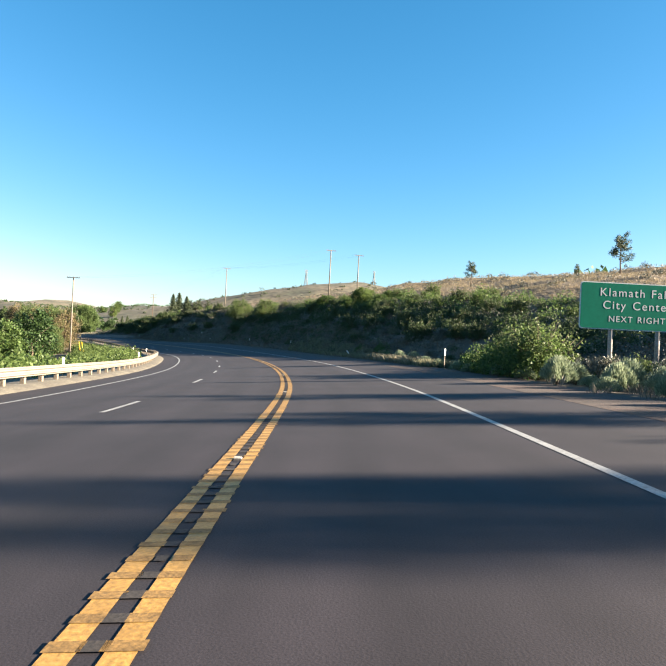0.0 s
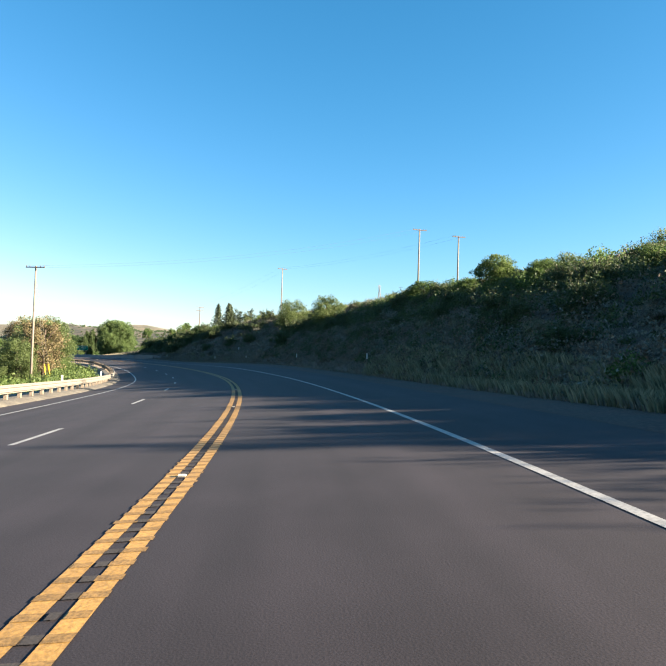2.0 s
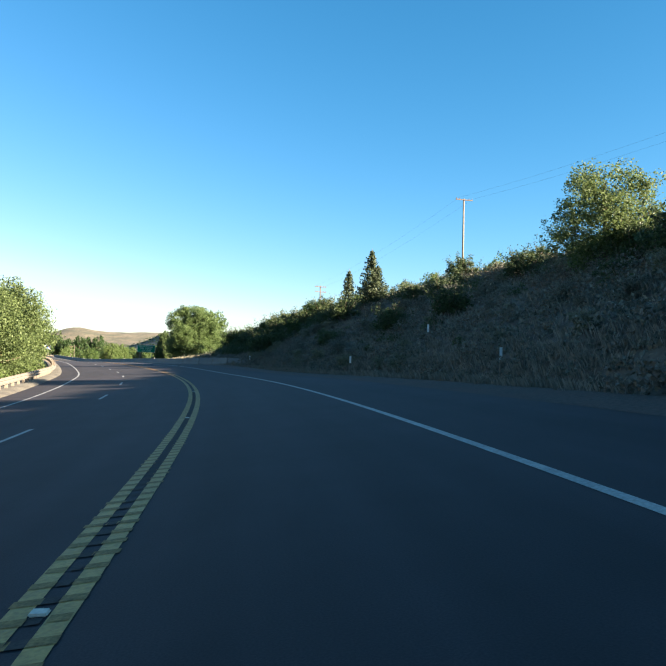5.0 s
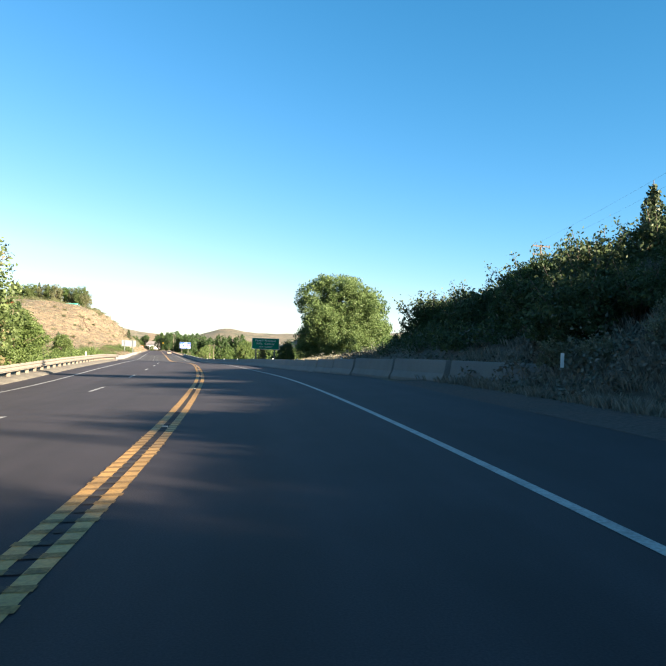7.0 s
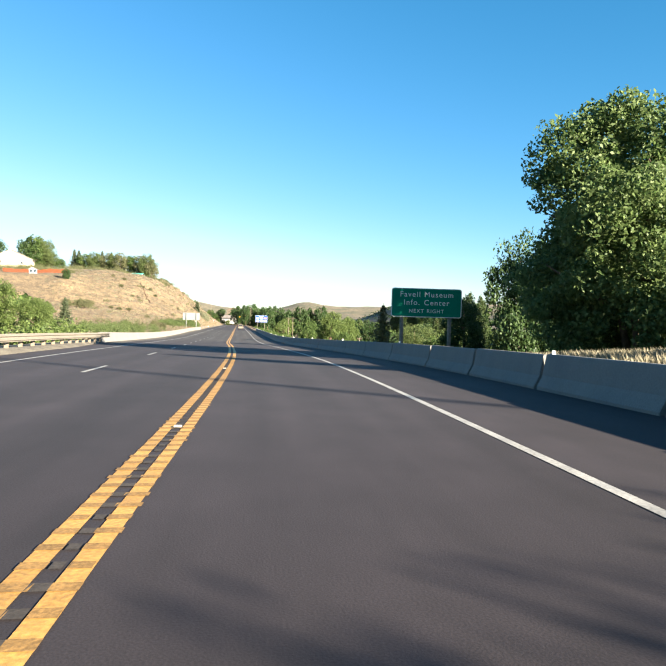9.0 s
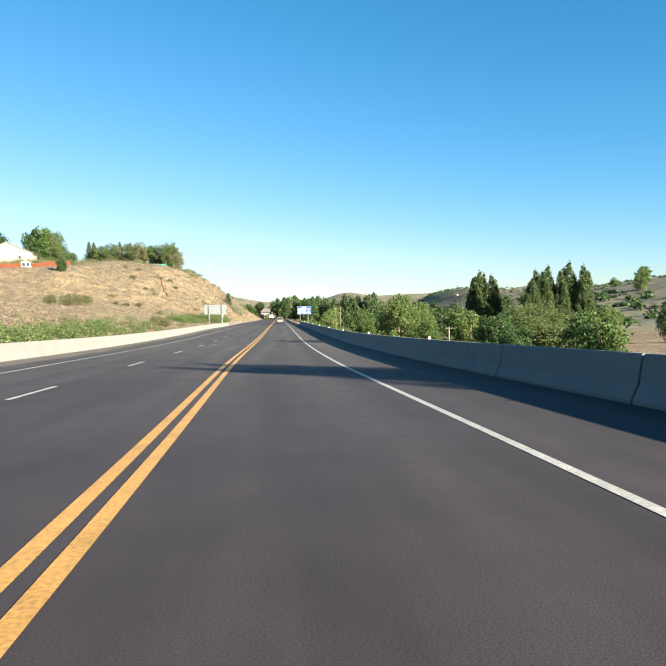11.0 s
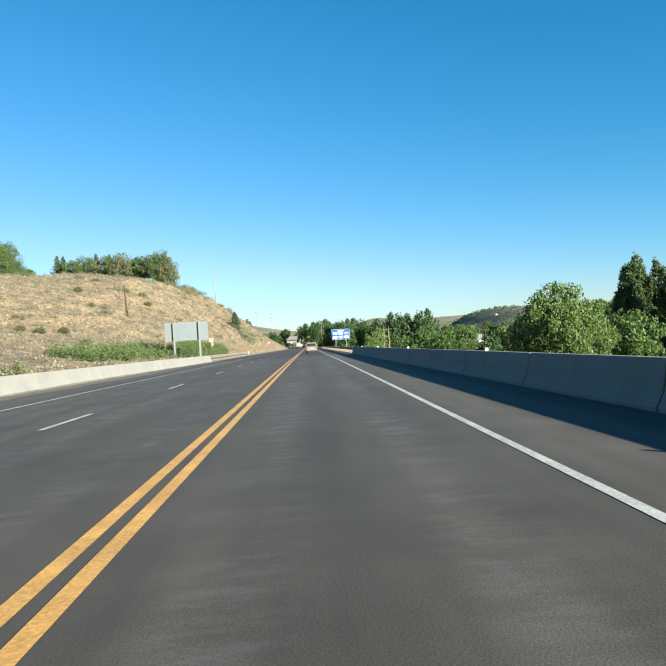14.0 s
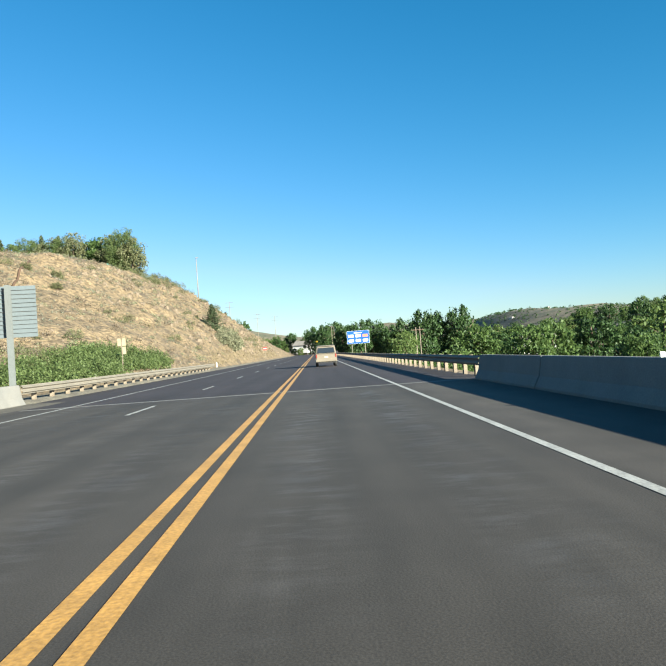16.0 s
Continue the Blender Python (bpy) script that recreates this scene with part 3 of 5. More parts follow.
def broad_tree(name, w, h, low, count, per, leaf, material, label, clump=0.13):
    t = thing(name, Matrix(), label, "tree")
    part("trunk", limbs(h, 0.028 * h, 7, w / 2, 0.15), t)
    c = crown_points(count, w, h - w * clump * 0.7, low, "round")
    q = clumps(c, rng.uniform(0.7, 1.3, count) * w * clump, per, leaf)
    part("crown", quads_mesh("crown", q, material), t)
    HEIGHT[t.name] = h
    return t


def poplar(w, h, count, per, leaf, label):
    """Several upright stems, each a dense flame that ends in a point, with bare twigs standing out of the tops."""
    t = thing("poplar", Matrix(), label, "tree")
    part("trunk", limbs(h, 0.014 * h, 6, w / 2.4, 0.1), t)
    q, twigs = [], []
    for k, (a, top, d, fat) in enumerate(((0.3, 1.0, 0.0, 1.0), (2.2, 0.84, 0.2, 0.85), (4.1, 0.9, 0.17, 0.9), (5.4, 0.74, 0.25, 0.8), (1.1, 0.66, 0.24, 0.8), (3.2, 0.58, 0.27, 0.8))):
        off = np.array([math.cos(a), math.sin(a), 0]) * w * d
        n = int(count / 6)
        z = rng.uniform(0, 1, n) ** 0.85
        R = w * 0.36 * fat * np.minimum(1, 0.45 + z * 2.2) * (1 - z) ** 0.55 * rng.uniform(0.75, 1.1, n)
        ang = rng.uniform(0, math.tau, n)
        c = np.stack([np.cos(ang) * R, np.sin(ang) * R, 0.5 + z * (h * top - 0.5)], -1) + off
        q.append(clumps(c, rng.uniform(0.55, 1.2, n) * w * 0.1 * (1.15 - 0.5 * z), per, leaf, 1.6))
        tip = c[z.argmax()]
        twigs.append(rod(0.05, 0.012, [tip - (0, 0, h * 0.12), tip, tip + (0, 0, h * rng.uniform(0.03, 0.1))], BARK, 5))
    part("crown", quads_mesh("crown", np.concatenate(q), LEAF_POPLAR), t)
    tagged(part("bare_twigs", join("bare_twigs", twigs), t, "bare grey twigs above the leaves"), kind="stuff")
    HEIGHT[t.name] = h
    return t


def shrub(name, w, h, count, per, leaf, material, label, twiggy=14):
    """A many-stemmed bush: a loose dome of leaf clumps with twigs that stand out of it."""
    t = thing(name, Matrix(), label, "shrub")
    stems, q = [], []
    for k in range(twiggy):
        a, r = k * 2.4, w * rng.uniform(0.12, 0.5)
        top = h * (1.05 - 0.9 * (r / w) ** 2) * rng.uniform(0.85, 1.12)
        end = np.array([math.cos(a) * r, math.sin(a) * r, top])
        stems.append(rod(0.012 * h, 0.003 * h, [(end[0] * 0.1, end[1] * 0.1, -0.1), end * (0.5, 0.5, 0.55), end], BARK, 5))
        m = per
        q.append(leaves(end * (1, 1, 1) * rng.uniform(0.72, 1.02, m)[:, None] + rng.normal(0, 0.035 * w, (m, 3)), leaf))
    tagged(part("woody_base", join("woody_base", stems), t, "thin brown stems"), kind="stuff")
    a, u = rng.uniform(0, math.tau, count), np.sqrt(rng.uniform(0.02, 1, count))
    bump = 0.8 + 0.25 * np.sin(3 * a + 1) + 0.15 * np.sin(5 * a)
    c = np.stack([np.cos(a) * u * w * 0.42 * bump, np.sin(a) * u * w * 0.42 * bump, h * (0.08 + rng.uniform(0.25, 0.92, count) * (1 - 0.62 * u ** 2))], -1)
    q.append(clumps(c, rng.uniform(0.5, 1.25, count) * w * 0.085, per, leaf, 0.85))
    part("crown", quads_mesh("crown", np.concatenate(q), material), t)
    HEIGHT[t.name] = h
    return t


def conifer(w, h, whorls, per, material, label, name="conifer"):
    """A broad-based fir with drooping, uneven branches."""
    t = thing(name, Matrix(), label, "tree")
    part("trunk", rod(0.018 * h, 0.003 * h, [(0, 0, -0.3), (0, 0, h * 0.5), (0, 0, h)], BARK, 8), t)
    q = []
    for k in range(whorls):
        f = k / whorls
        z = h * (0.03 + 0.95 * f)
        R = w / 2 * ((1 - f) ** 0.9 + 0.02)
        for j in range(6):
            a = j * math.tau / 6 + k * 1.1 + rng.uniform(-0.4, 0.4)
            rr = R * rng.uniform(0.55, 1.18)
            n = max(8, int(per * (1.1 - 0.8 * f)))
            u = rng.uniform(0.1, 1, n)
            side = rng.normal(0, 0.16, n) * rr * (1.1 - u)
            p = np.stack([np.cos(a) * rr * u - np.sin(a) * side, np.sin(a) * rr * u + np.cos(a) * side, z + rr * (0.25 * u ** 2 - 0.12 * u)], -1)
            p += rng.normal(0, 0.012 * w, (n, 3))
            q.append(leaves(p, 0.0165 * h))
    part("crown", quads_mesh("crown", np.concatenate(q), material), t)
    HEIGHT[t.name] = h
    return t


def open_pine(w, h, label):
    """A small pine: a bare trunk, upswept limbs and tufts of needles with sky between."""
    t = thing("pine", Matrix(), label, "tree")
    meshes = [rod(0.024 * h, 0.006 * h, [(0, 0, -0.4), (0.03 * h, 0, h * 0.45), (0.01 * h, 0.02 * h, h * 0.95)], BARK, 8)]
    q = []
    for k in range(26):
        z0 = h * rng.uniform(0.25, 0.93)
        a = k * 2.4 + rng.uniform(-0.3, 0.3)
        R = w / 2 * rng.uniform(0.55, 1.0) * (1.1 - 1.5 * max(0.0, z0 / h - 0.45))
        tip = np.array([math.cos(a) * R, math.sin(a) * R, z0 + h * rng.uniform(0.06, 0.2)])
        base = np.array([0.02 * h, 0, z0])
        meshes.append(rod(0.008 * h, 0.003 * h, [base, (base + tip) / 2 - np.array([0, 0, 0.02 * h]), tip], BARK, 5))
        for u in (0.55, 0.8, 1.0):
            c = base + (tip - base) * u + rng.normal(0, 0.02 * w, 3)
            p = c + unit(46) * (0.1 * w * rng.uniform(0.4, 1.1, 46))[:, None]
            q.append(leaves(p, 0.016 * h))
    part("trunk", join("trunk", meshes), t)
    part("crown", quads_mesh("crown", np.concatenate(q), NEEDLE), t)
    HEIGHT[t.name] = h
    return t


used = set()
HEIGHT = {}


def plant(t, s, lat, size=1.0, turn=None, label="", group="", sink=0.15, tall=1.0):
    """Sets the first tree of a kind, or a copy of it, on the ground."""
    turn = rng.uniform(0, 360) if turn is None else turn
    m = Matrix.Translation(spot(s, lat, sink)) @ pose(0, 0, 0, 0, 0, turn) @ Matrix.Diagonal((size, size, size * tall, 1))
    if t.name in used:
        ob = copy_thing(t, m)
        ob.matrix_basis = m
    else:
        used.add(t.name)
        t.matrix_basis = m
        ob = t
    return tagged(ob, label, group=group)


def s_of(x, y):
    """Station and offset of a place of the plan."""
    d = np.hypot(FINE[:, 0] - x, FINE[:, 1] - y)
    i = int(d[:-1].argmin())
    if i >= len(FINE) - 2 and y > 0:
        return S_END + y, x
    t = TAN[i]
    rel = np.array([x - FINE[i, 0], y - FINE[i, 1]])
    return float(CUM[i] + rel @ t), float(rel @ np.array([t[1], -t[0]]))


def plant_to(t, x, y, top, wide=1.0, group="", label="", turn=None):
    """A tree at (x, y) whose tip is at the level top; wide: its breadth against its height."""
    s, lat = s_of(x, y)
    if y > 60 or x > 36:
        t = FAR_KIND[t.name] if t.name in FAR_KIND else t
    k = max(0.2, (top - spot(s, lat, 0.15).z) / HEIGHT[t.name])
    return plant(t, s, lat, k * wide, turn, label, group, tall=1 / wide)


# the big elm behind the barrier
elm = broad_tree("elm_tree", 12.0, 12.3, 0.3, 760, 210, 0.092, LEAF_ELM, "large round green elm growing from several trunks behind the barrier", 0.058)
part("stem", join("stem", [rod(0.2, 0.05, [(0.5 * math.cos(a), 0.5 * math.sin(a), -0.3), (1.1 * math.cos(a), 1.1 * math.sin(a), 2.6), (2.8 * math.cos(a), 2.8 * math.sin(a), 7.5)], BARK, 8)
                           for a in (0.3, 1.9, 3.4, 5.0)]), elm)
plant(elm, *s_of(16.6, -160.5), 0.98, 20, sink=0.3, tall=0.97)

round_tree = broad_tree("broadleaf_tree", 9.0, 9.5, 0.6, 190, 110, 0.145, LEAF, "rounded green broadleaf tree", 0.10)
sunny_tree = broad_tree("leafy_tree", 7.5, 8.0, 0.3, 190, 115, 0.115, LEAF_SUN, "yellow-green broadleaf tree in the sun", 0.095)
dark_tree = broad_tree("dark_tree", 9.0, 11.0, 0.8, 180, 110, 0.15, LEAF_DARK, "tall dark green broadleaf tree", 0.10)
olive_tree = broad_tree("olive_tree", 7.5, 8.0, 0.2, 230, 130, 0.085, LEAF_OLIVE, "dusty olive-leaved tree with twiggy edges", 0.09)
far_round = broad_tree("broadleaf_tree", 9.0, 9.5, 0.6, 110, 34, 0.27, LEAF, "rounded green broadleaf tree", 0.11)
far_sunny = broad_tree("leafy_tree", 7.5, 8.0, 0.3, 110, 34, 0.23, LEAF_SUN, "yellow-green broadleaf tree in the sun", 0.11)
far_olive = broad_tree("olive_tree", 8.5, 9.0, 0.5, 95, 42, 0.2, DULL_OLIVE, "dull olive tree with an open crown", 0.12)
far_dark = broad_tree("dark_tree", 9.0, 11.0, 0.8, 110, 34, 0.28, LEAF_DARK, "tall dark green broadleaf tree", 0.11)
pop = poplar(6.6, 17.0, 1000, 36, 0.15, "tall narrow dark green poplar")
fir = conifer(6.2, 8.5, 26, 60, NEEDLE, "dark green conical fir")
pine = open_pine(3.5, 5.0, "small open pine on the dry hilltop")
dry_tree = broad_tree("half_bare_tree", 7.0, 8.5, 0.3, 130, 60, 0.12, leaf_mat("browning_leaves", (0.085, 0.065, 0.035), (0.20, 0.165, 0.08)), "half-bare tree with browning leaves", 0.10)
FAR_KIND = {round_tree.name: far_round, sunny_tree.name: far_sunny, dark_tree.name: far_dark}

G1, G2, G3, G4 = "trees beside the road", "trees in the valley", "trees on the dry hill", "far trees"
# left side, first bend
for s, lat, k, t in ((33, -21.5, 0.72, round_tree), (163, -19.0, 1.12, dry_tree), (168, -21.5, 0.95, olive_tree), (158, -22.5, 0.85, olive_tree), (196, -15.0, 1.27, olive_tree), (206, -16.4, 1.27, olive_tree), (187, -16.0, 1.15, olive_tree),
                     (190, -19, 1.2, dry_tree), (216, -15.6, 1.32, olive_tree), (223, -16.5, 1.25, dry_tree), (231, -14.2, 0.62, sunny_tree), (228, -15.5, 0.7, sunny_tree), (228, -22, 0.55, round_tree), (120, -27, 0.9, far_dark), (100, -30, 0.8, far_round), (85, -33, 0.85, far_dark), (140, -30, 0.75, far_sunny),
                     (60, -30, 0.8, far_round), (48, -36, 0.7, far_dark)):
    plant(t, s, lat, k, group=G1)
for i in range(34):
    plant((far_round, far_olive, far_sunny, far_dark)[i % 4], rng.uniform(190, 310), -rng.uniform(30, 85), rng.uniform(0.4, 0.75), group=G1)
# left, below the dry hill
for s, lat, k, t in ((300, -20, 0.5, sunny_tree), (308, -26, 0.75, sunny_tree), (318, -32, 0.75, far_sunny), (327, -37, 0.8, far_round), (338, -41, 0.7, far_sunny), (345, -31, 0.45, sunny_tree),
                     (352, -36, 0.45, sunny_tree), (290, -26, 0.8, sunny_tree), (278, -24, 0.7, round_tree)):
    plant(t, s, lat, k, group=G1)
plant(fir, 331, -24.5, 0.55, group=G1)
# hill crest on the right of the first bend
plant_to(fir, 18.5, -225.9, 15.0, 0.95, "firs on the bank", turn=10)
plant_to(fir, 19.1, -226.2, 13.3, 1.0, "firs on the bank", turn=80)
for x, y, k in ((33.0, -193.5, 17.4), (44.8, -187.9, 15.4), (52.9, -163.9, 20.0), (50, -180, 15.0), (40.5, -190.5, 13.6)):
    plant_to(fir, x, y, k, 0.8, "firs on the bank")
for x, y, k in ((16.4, -324.6, 19.4), (21.9, -341.8, 19.0), (1.5, -358.0, 19.6)):
    plant_to(pine, x, y, k, 1.0, "pines on the crest")
for x, y, k, w, t in ((-6.0, -319.6, 13.4, 1.3, sunny_tree), (-9.0, -326.2, 12.0, 1.4, round_tree), (-3.5, -323.0, 13.0, 1.3, sunny_tree), (0.8, -303.8, 12.9, 1.6, round_tree), (-4, -314.6, 11.9, 1.6, round_tree),
                      (8.5, -266.0, 13.0, 1.2, olive_tree), (3.5, -282.0, 12.5, 1.2, olive_tree)):
    plant_to(t, x, y, k, w, "tall shrubs on the bank")
for s, lat, k, t in ((203, 18, 0.31, dark_tree), (210, 15, 0.3, dark_tree), (216, 13.5, 0.31, olive_tree), (219, 17.5, 0.3, olive_tree), (206, 12.0, 0.26, dark_tree), (214, 20, 0.31, olive_tree), (199, 21, 0.27, olive_tree),
                     (208, 22, 0.31, sunny_tree), (203, 24, 0.3, sunny_tree), (198, 14, 0.24, dark_tree), (212, 11.5, 0.22, dark_tree), (218, 12.5, 0.24, dark_tree)):
    plant(t, s, lat, k, tall=0.9, group="tall shrubs on the bank")
# on the crest behind the sign, throwing their shadows over the road
for s, lat, k in ((9, 44, 0.8), (25, 43, 0.8), (37, 41, 0.7), (50, 42, 0.7), (2, 46, 0.9), (-5, 43, 0.75), (14, 49, 0.9), (-14, 46, 0.9), (30, 47, 0.7)):
    plant(pine, s, lat, k * 1.35, group="pines on the crest")
for x, y, top, t in ((33.0, -157.2, 9.3, fir), (34.9, -157.5, 9.7, fir), (31.3, -156.9, 7.6, fir), (36.8, -157.8, 8.8, dark_tree), (29.0, -156.5, 8.0, dark_tree), (27.8, -155.5, 6.6, dark_tree)):
    plant_to(t, x, y, top, 0.72, G2)
plant_to(olive_tree, 44, -22, 3.6, 1.7, G2, "broad pale green tree beyond the barrier")
plant_to(dark_tree, 32.6, -113, 14.4, 0.62, G2)
plant_to(fir, 12.6, -128, 4.6, 0.9, "firs on the bank")
# right valley
for x, y, k, w, t in ((12.5, -150, 4.5, 0.8, dark_tree), (25, -140, 3.5, 0.9, round_tree), (28.6, 20.5, 7.0, 0.75, sunny_tree), (34.5, 27, 5.2, 0.75, sunny_tree), (31, 33, 4.8, 0.8, sunny_tree), (38.6, 235, 15.0, 0.7, dark_tree), (45, 246, 14.6, 0.7, dark_tree),
                      (52, 240, 16.0, 0.7, dark_tree), (33, 252, 13.0, 0.7, dark_tree), (58, 256, 13.0, 0.7, dark_tree), (28, 217, 6.5, 0.9, sunny_tree), (23, 172, 5.0, 0.8, sunny_tree), (20, 152, 3.0, 0.8, sunny_tree)):
    plant_to(t, x, y, k, w, G2)
for x, y, k, t in ((22, 330, 17, dark_tree), (14, 345, 16.5, dark_tree), (30, 350, 18, dark_tree), (6, 385, 17, dark_tree), (38, 340, 14, dark_tree), (47, 330, 11, round_tree), (-3, 395, 14, dark_tree)):
    plant_to(t, x, y, k, 0.75, G2)
kinds = (round_tree, dark_tree, round_tree, dark_tree, sunny_tree)
for i, (x, y) in enumerate([(24, 48), (41, 58), (50, 46), (34, 70), (44, 84), (30, 92), (56, 100), (40, 112), (52, 124), (66, 118), (34, 140), (45, 152), (58, 150), (72, 142), (86, 128), (64, 172), (80, 165), (96, 150), (52, 190), (70, 200), (88, 190), (108, 175),
                            (122, 150), (104, 120), (118, 96), (135, 125), (98, 210), (84, 228), (115, 232), (135, 200), (70, 235), (150, 170), (165, 215), (142, 245), (74, 270), (95, 265), (120, 270)]):
    plant_to(kinds[i % 5], x, y, 2.2 + (y / 66) + rng.uniform(-1.8, 1.6), rng.uniform(0.8, 1.1), G2)
for i, (x, y) in enumerate([(26, -20), (34, -34), (42, -6), (24, -70), (31, -92), (38, -60), (49, -30), (60, -8), (72, 14), (90, 40), (66, 30), (84, 66), (100, 76), (54, 8), (46, 22), (96, 20), (112, 50)]):
    plant_to(kinds[i % 5], x, y, 0.9 + rng.uniform(-1.0, 1.9) + max(0, x - 60) * 0.04, 0.9, G2)
for i in range(46):
    x, y = rng.uniform(40, 330), rng.uniform(300, 760)
    plant_to(kinds[i % 5], x, y, spot(*s_of(x, y)).z + rng.uniform(11, 17), rng.uniform(0.8, 1.1), G2)
for x, y, k in ((61, 70, 12.6), (62.8, 69, 14.6), (64.6, 71, 14.0), (66.2, 68, 13.4), (76, 57, 14.0), (78, 55.5, 12.5), (80, 58, 15.2), (83, 56, 13.6), (86, 57, 16.2), (89.5, 55, 15.0), (73.5, 53, 11.5)):
    plant_to(pop, x, y, k, 0.95, "row of poplars")
# on the dry hill
for x, y, k, w, t in ((-105, 164, 42.6, 0.8, dark_tree), (-100.5, 165, 43.6, 0.85, round_tree), (-96.5, 166, 41.4, 0.85, olive_tree), (-101, 162, 38.5, 1.0, dark_tree), (-93, 165, 35.0, 1.1, olive_tree), (-89, 166, 32.0, 1.2, round_tree), (-118, 160, 42.0, 0.9, dark_tree),
                      (-80, 185, 36.6, 1.2, sunny_tree), (-76, 183, 37.6, 1.1, olive_tree), (-70, 184, 37.6, 1.1, far_olive), (-65.5, 182, 37.2, 1.1, olive_tree), (-62, 178, 37.6, 0.8, far_olive), (-84, 186, 35.0, 1.1, dark_tree),
                      (-59, 186, 37.2, 0.95, dark_tree), (-55.5, 181, 36.6, 0.95, round_tree), (-51.5, 178, 36.4, 0.9, far_olive), (-48, 175, 37.0, 0.85, olive_tree), (-45.5, 173, 34.4, 0.8, far_olive), (-49.5, 177, 32.5, 1.2, dark_tree)):
    plant_to(t, x, y, k, w, G3)
plant(dark_tree, *s_of(-60.2, 59.8), 0.36, group=G3)
for x, y, k in ((-87.5, 188, 39.2), (-85, 187, 38.8), (-72.5, 184, 38.6), (-67.5, 183, 38.0)):
    plant_to(fir, x, y, k, 0.9, "firs on the dry hill")
plant_to(fir, -18.9, 126.1, 11.8, 1.3, "firs on the dry hill", "small fir on the dry road cutting")
plant_to(round_tree, 26.5, -141.5, 13.6, 0.5, G2)
# small pines beyond the firs
for x, y, k in ((39.8, -191.9, 15.0), (42.8, -193.6, 15.2), (45.8, -195.4, 15.0)):
    plant_to(pine, x, y, k, 1.0, "pines on the crest")
# ahead, where the road runs out
for x, y, k in ((-2, 420, 18.5), (6, 428, 19.5), (13, 420, 21.0), (20, 424, 18.5), (26, 418, 17.5), (36, 418, 13.0), (46, 418, 14.5)):
    plant_to(far_dark, x, y, k, 0.85, G4)
for x, y, k, t in ((-6, 420, 1.2, far_round), (-16, 440, 1.3, far_dark), (-26, 450, 1.2, far_round), (-2, 460, 1.4, far_dark), (4, 430, 1.0, far_round), (-34, 470, 1.2, far_sunny), (10, 480, 1.6, far_dark), (18, 420, 1.7, far_dark), (26, 400, 1.6, far_dark), (-9, 392, 0.6, far_sunny), (-13, 404, 0.45, far_round), (-17, 398, 0.4, far_sunny), (-20, 410, 0.75, far_round), (-23, 404, 0.7, far_dark)):
    plant(t, *s_of(x, y), k, group=G4)


# shrubs of the bank and the verge
green_shrub = shrub("green_shrub", 3.6, 2.4, 150, 42, 0.06, LEAF, "rounded green shrub on the crest of the bank")
olive_shrub = shrub("olive_shrub", 3.0, 2.0, 120, 42, 0.055, LEAF_OLIVE, "dusty olive shrub with twiggy edges", 20)
# leaf colour already holds the shade of the slope
dark_shrub = shrub("dark_shrub", 3.4, 2.2, 130, 40, 0.065, LEAF_SHADE, "green shrub of the bank with shade darkened into its leaves")
sage_bush = shrub("sage_bush", 1.3, 0.85, 70, 34, 0.032, SAGE, "pale silvery sagebrush with woody stems", 26)
# sagebrush in the tone darkened for shade
dusk_bush = shrub("grey_bush", 1.8, 1.1, 70, 34, 0.04, SHADE_SAGE, "grey-green sagebrush on the bank with shade put into its colour", 24)
for i in range(52):
    s = 12 + i * 2.35 + rng.uniform(-1.2, 1.2)
    plant((green_shrub, olive_shrub, green_shrub, dark_shrub)[i % 4], s, rng.uniform(20.5, 27.5), rng.uniform(0.6, 1.15) * float(ramp(s, [(40, 0.42), (60, 0.5), (72, 0.75), (112, 0.85), (120, 0.7)])), group="shrubs along the crest")
for i in range(30):
    plant(dark_shrub, 197 + (i * 7.9) % 24, 11.6 + (i * 3.7) % 8.5, 0.82 + 0.55 * ((i * 0.618) % 1), turn=i * 77, group="shrubs on the shaded bank", label="tall shrub at the end of the bank, shade darkened into its leaves")
for i in range(22):
    plant((olive_shrub, sage_bush, sage_bush)[i % 3], 136 + i * 3.0 + rng.uniform(-1, 1), rng.uniform(24.5, 28.5), rng.uniform(0.5, 0.9) * (1 if i % 3 == 0 else 1.4), group="shrubs along the crest")
for i in range(64):
    s = rng.uniform(56, 136)
    lat = rng.uniform(10.5, 23)
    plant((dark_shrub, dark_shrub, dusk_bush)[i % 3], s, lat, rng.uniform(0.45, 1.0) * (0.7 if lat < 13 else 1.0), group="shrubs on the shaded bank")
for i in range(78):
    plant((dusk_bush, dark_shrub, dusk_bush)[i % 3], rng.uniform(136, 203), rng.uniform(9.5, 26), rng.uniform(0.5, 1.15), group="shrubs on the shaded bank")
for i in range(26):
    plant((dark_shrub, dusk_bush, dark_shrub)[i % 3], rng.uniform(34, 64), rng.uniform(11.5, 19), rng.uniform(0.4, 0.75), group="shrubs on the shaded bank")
for i in range(70):
    plant(sage_bush, rng.uniform(66, 202), 8.4 + 17 * rng.uniform(0, 1) ** 1.4, rng.uniform(0.5, 1.2), group="sagebrush on the bank")
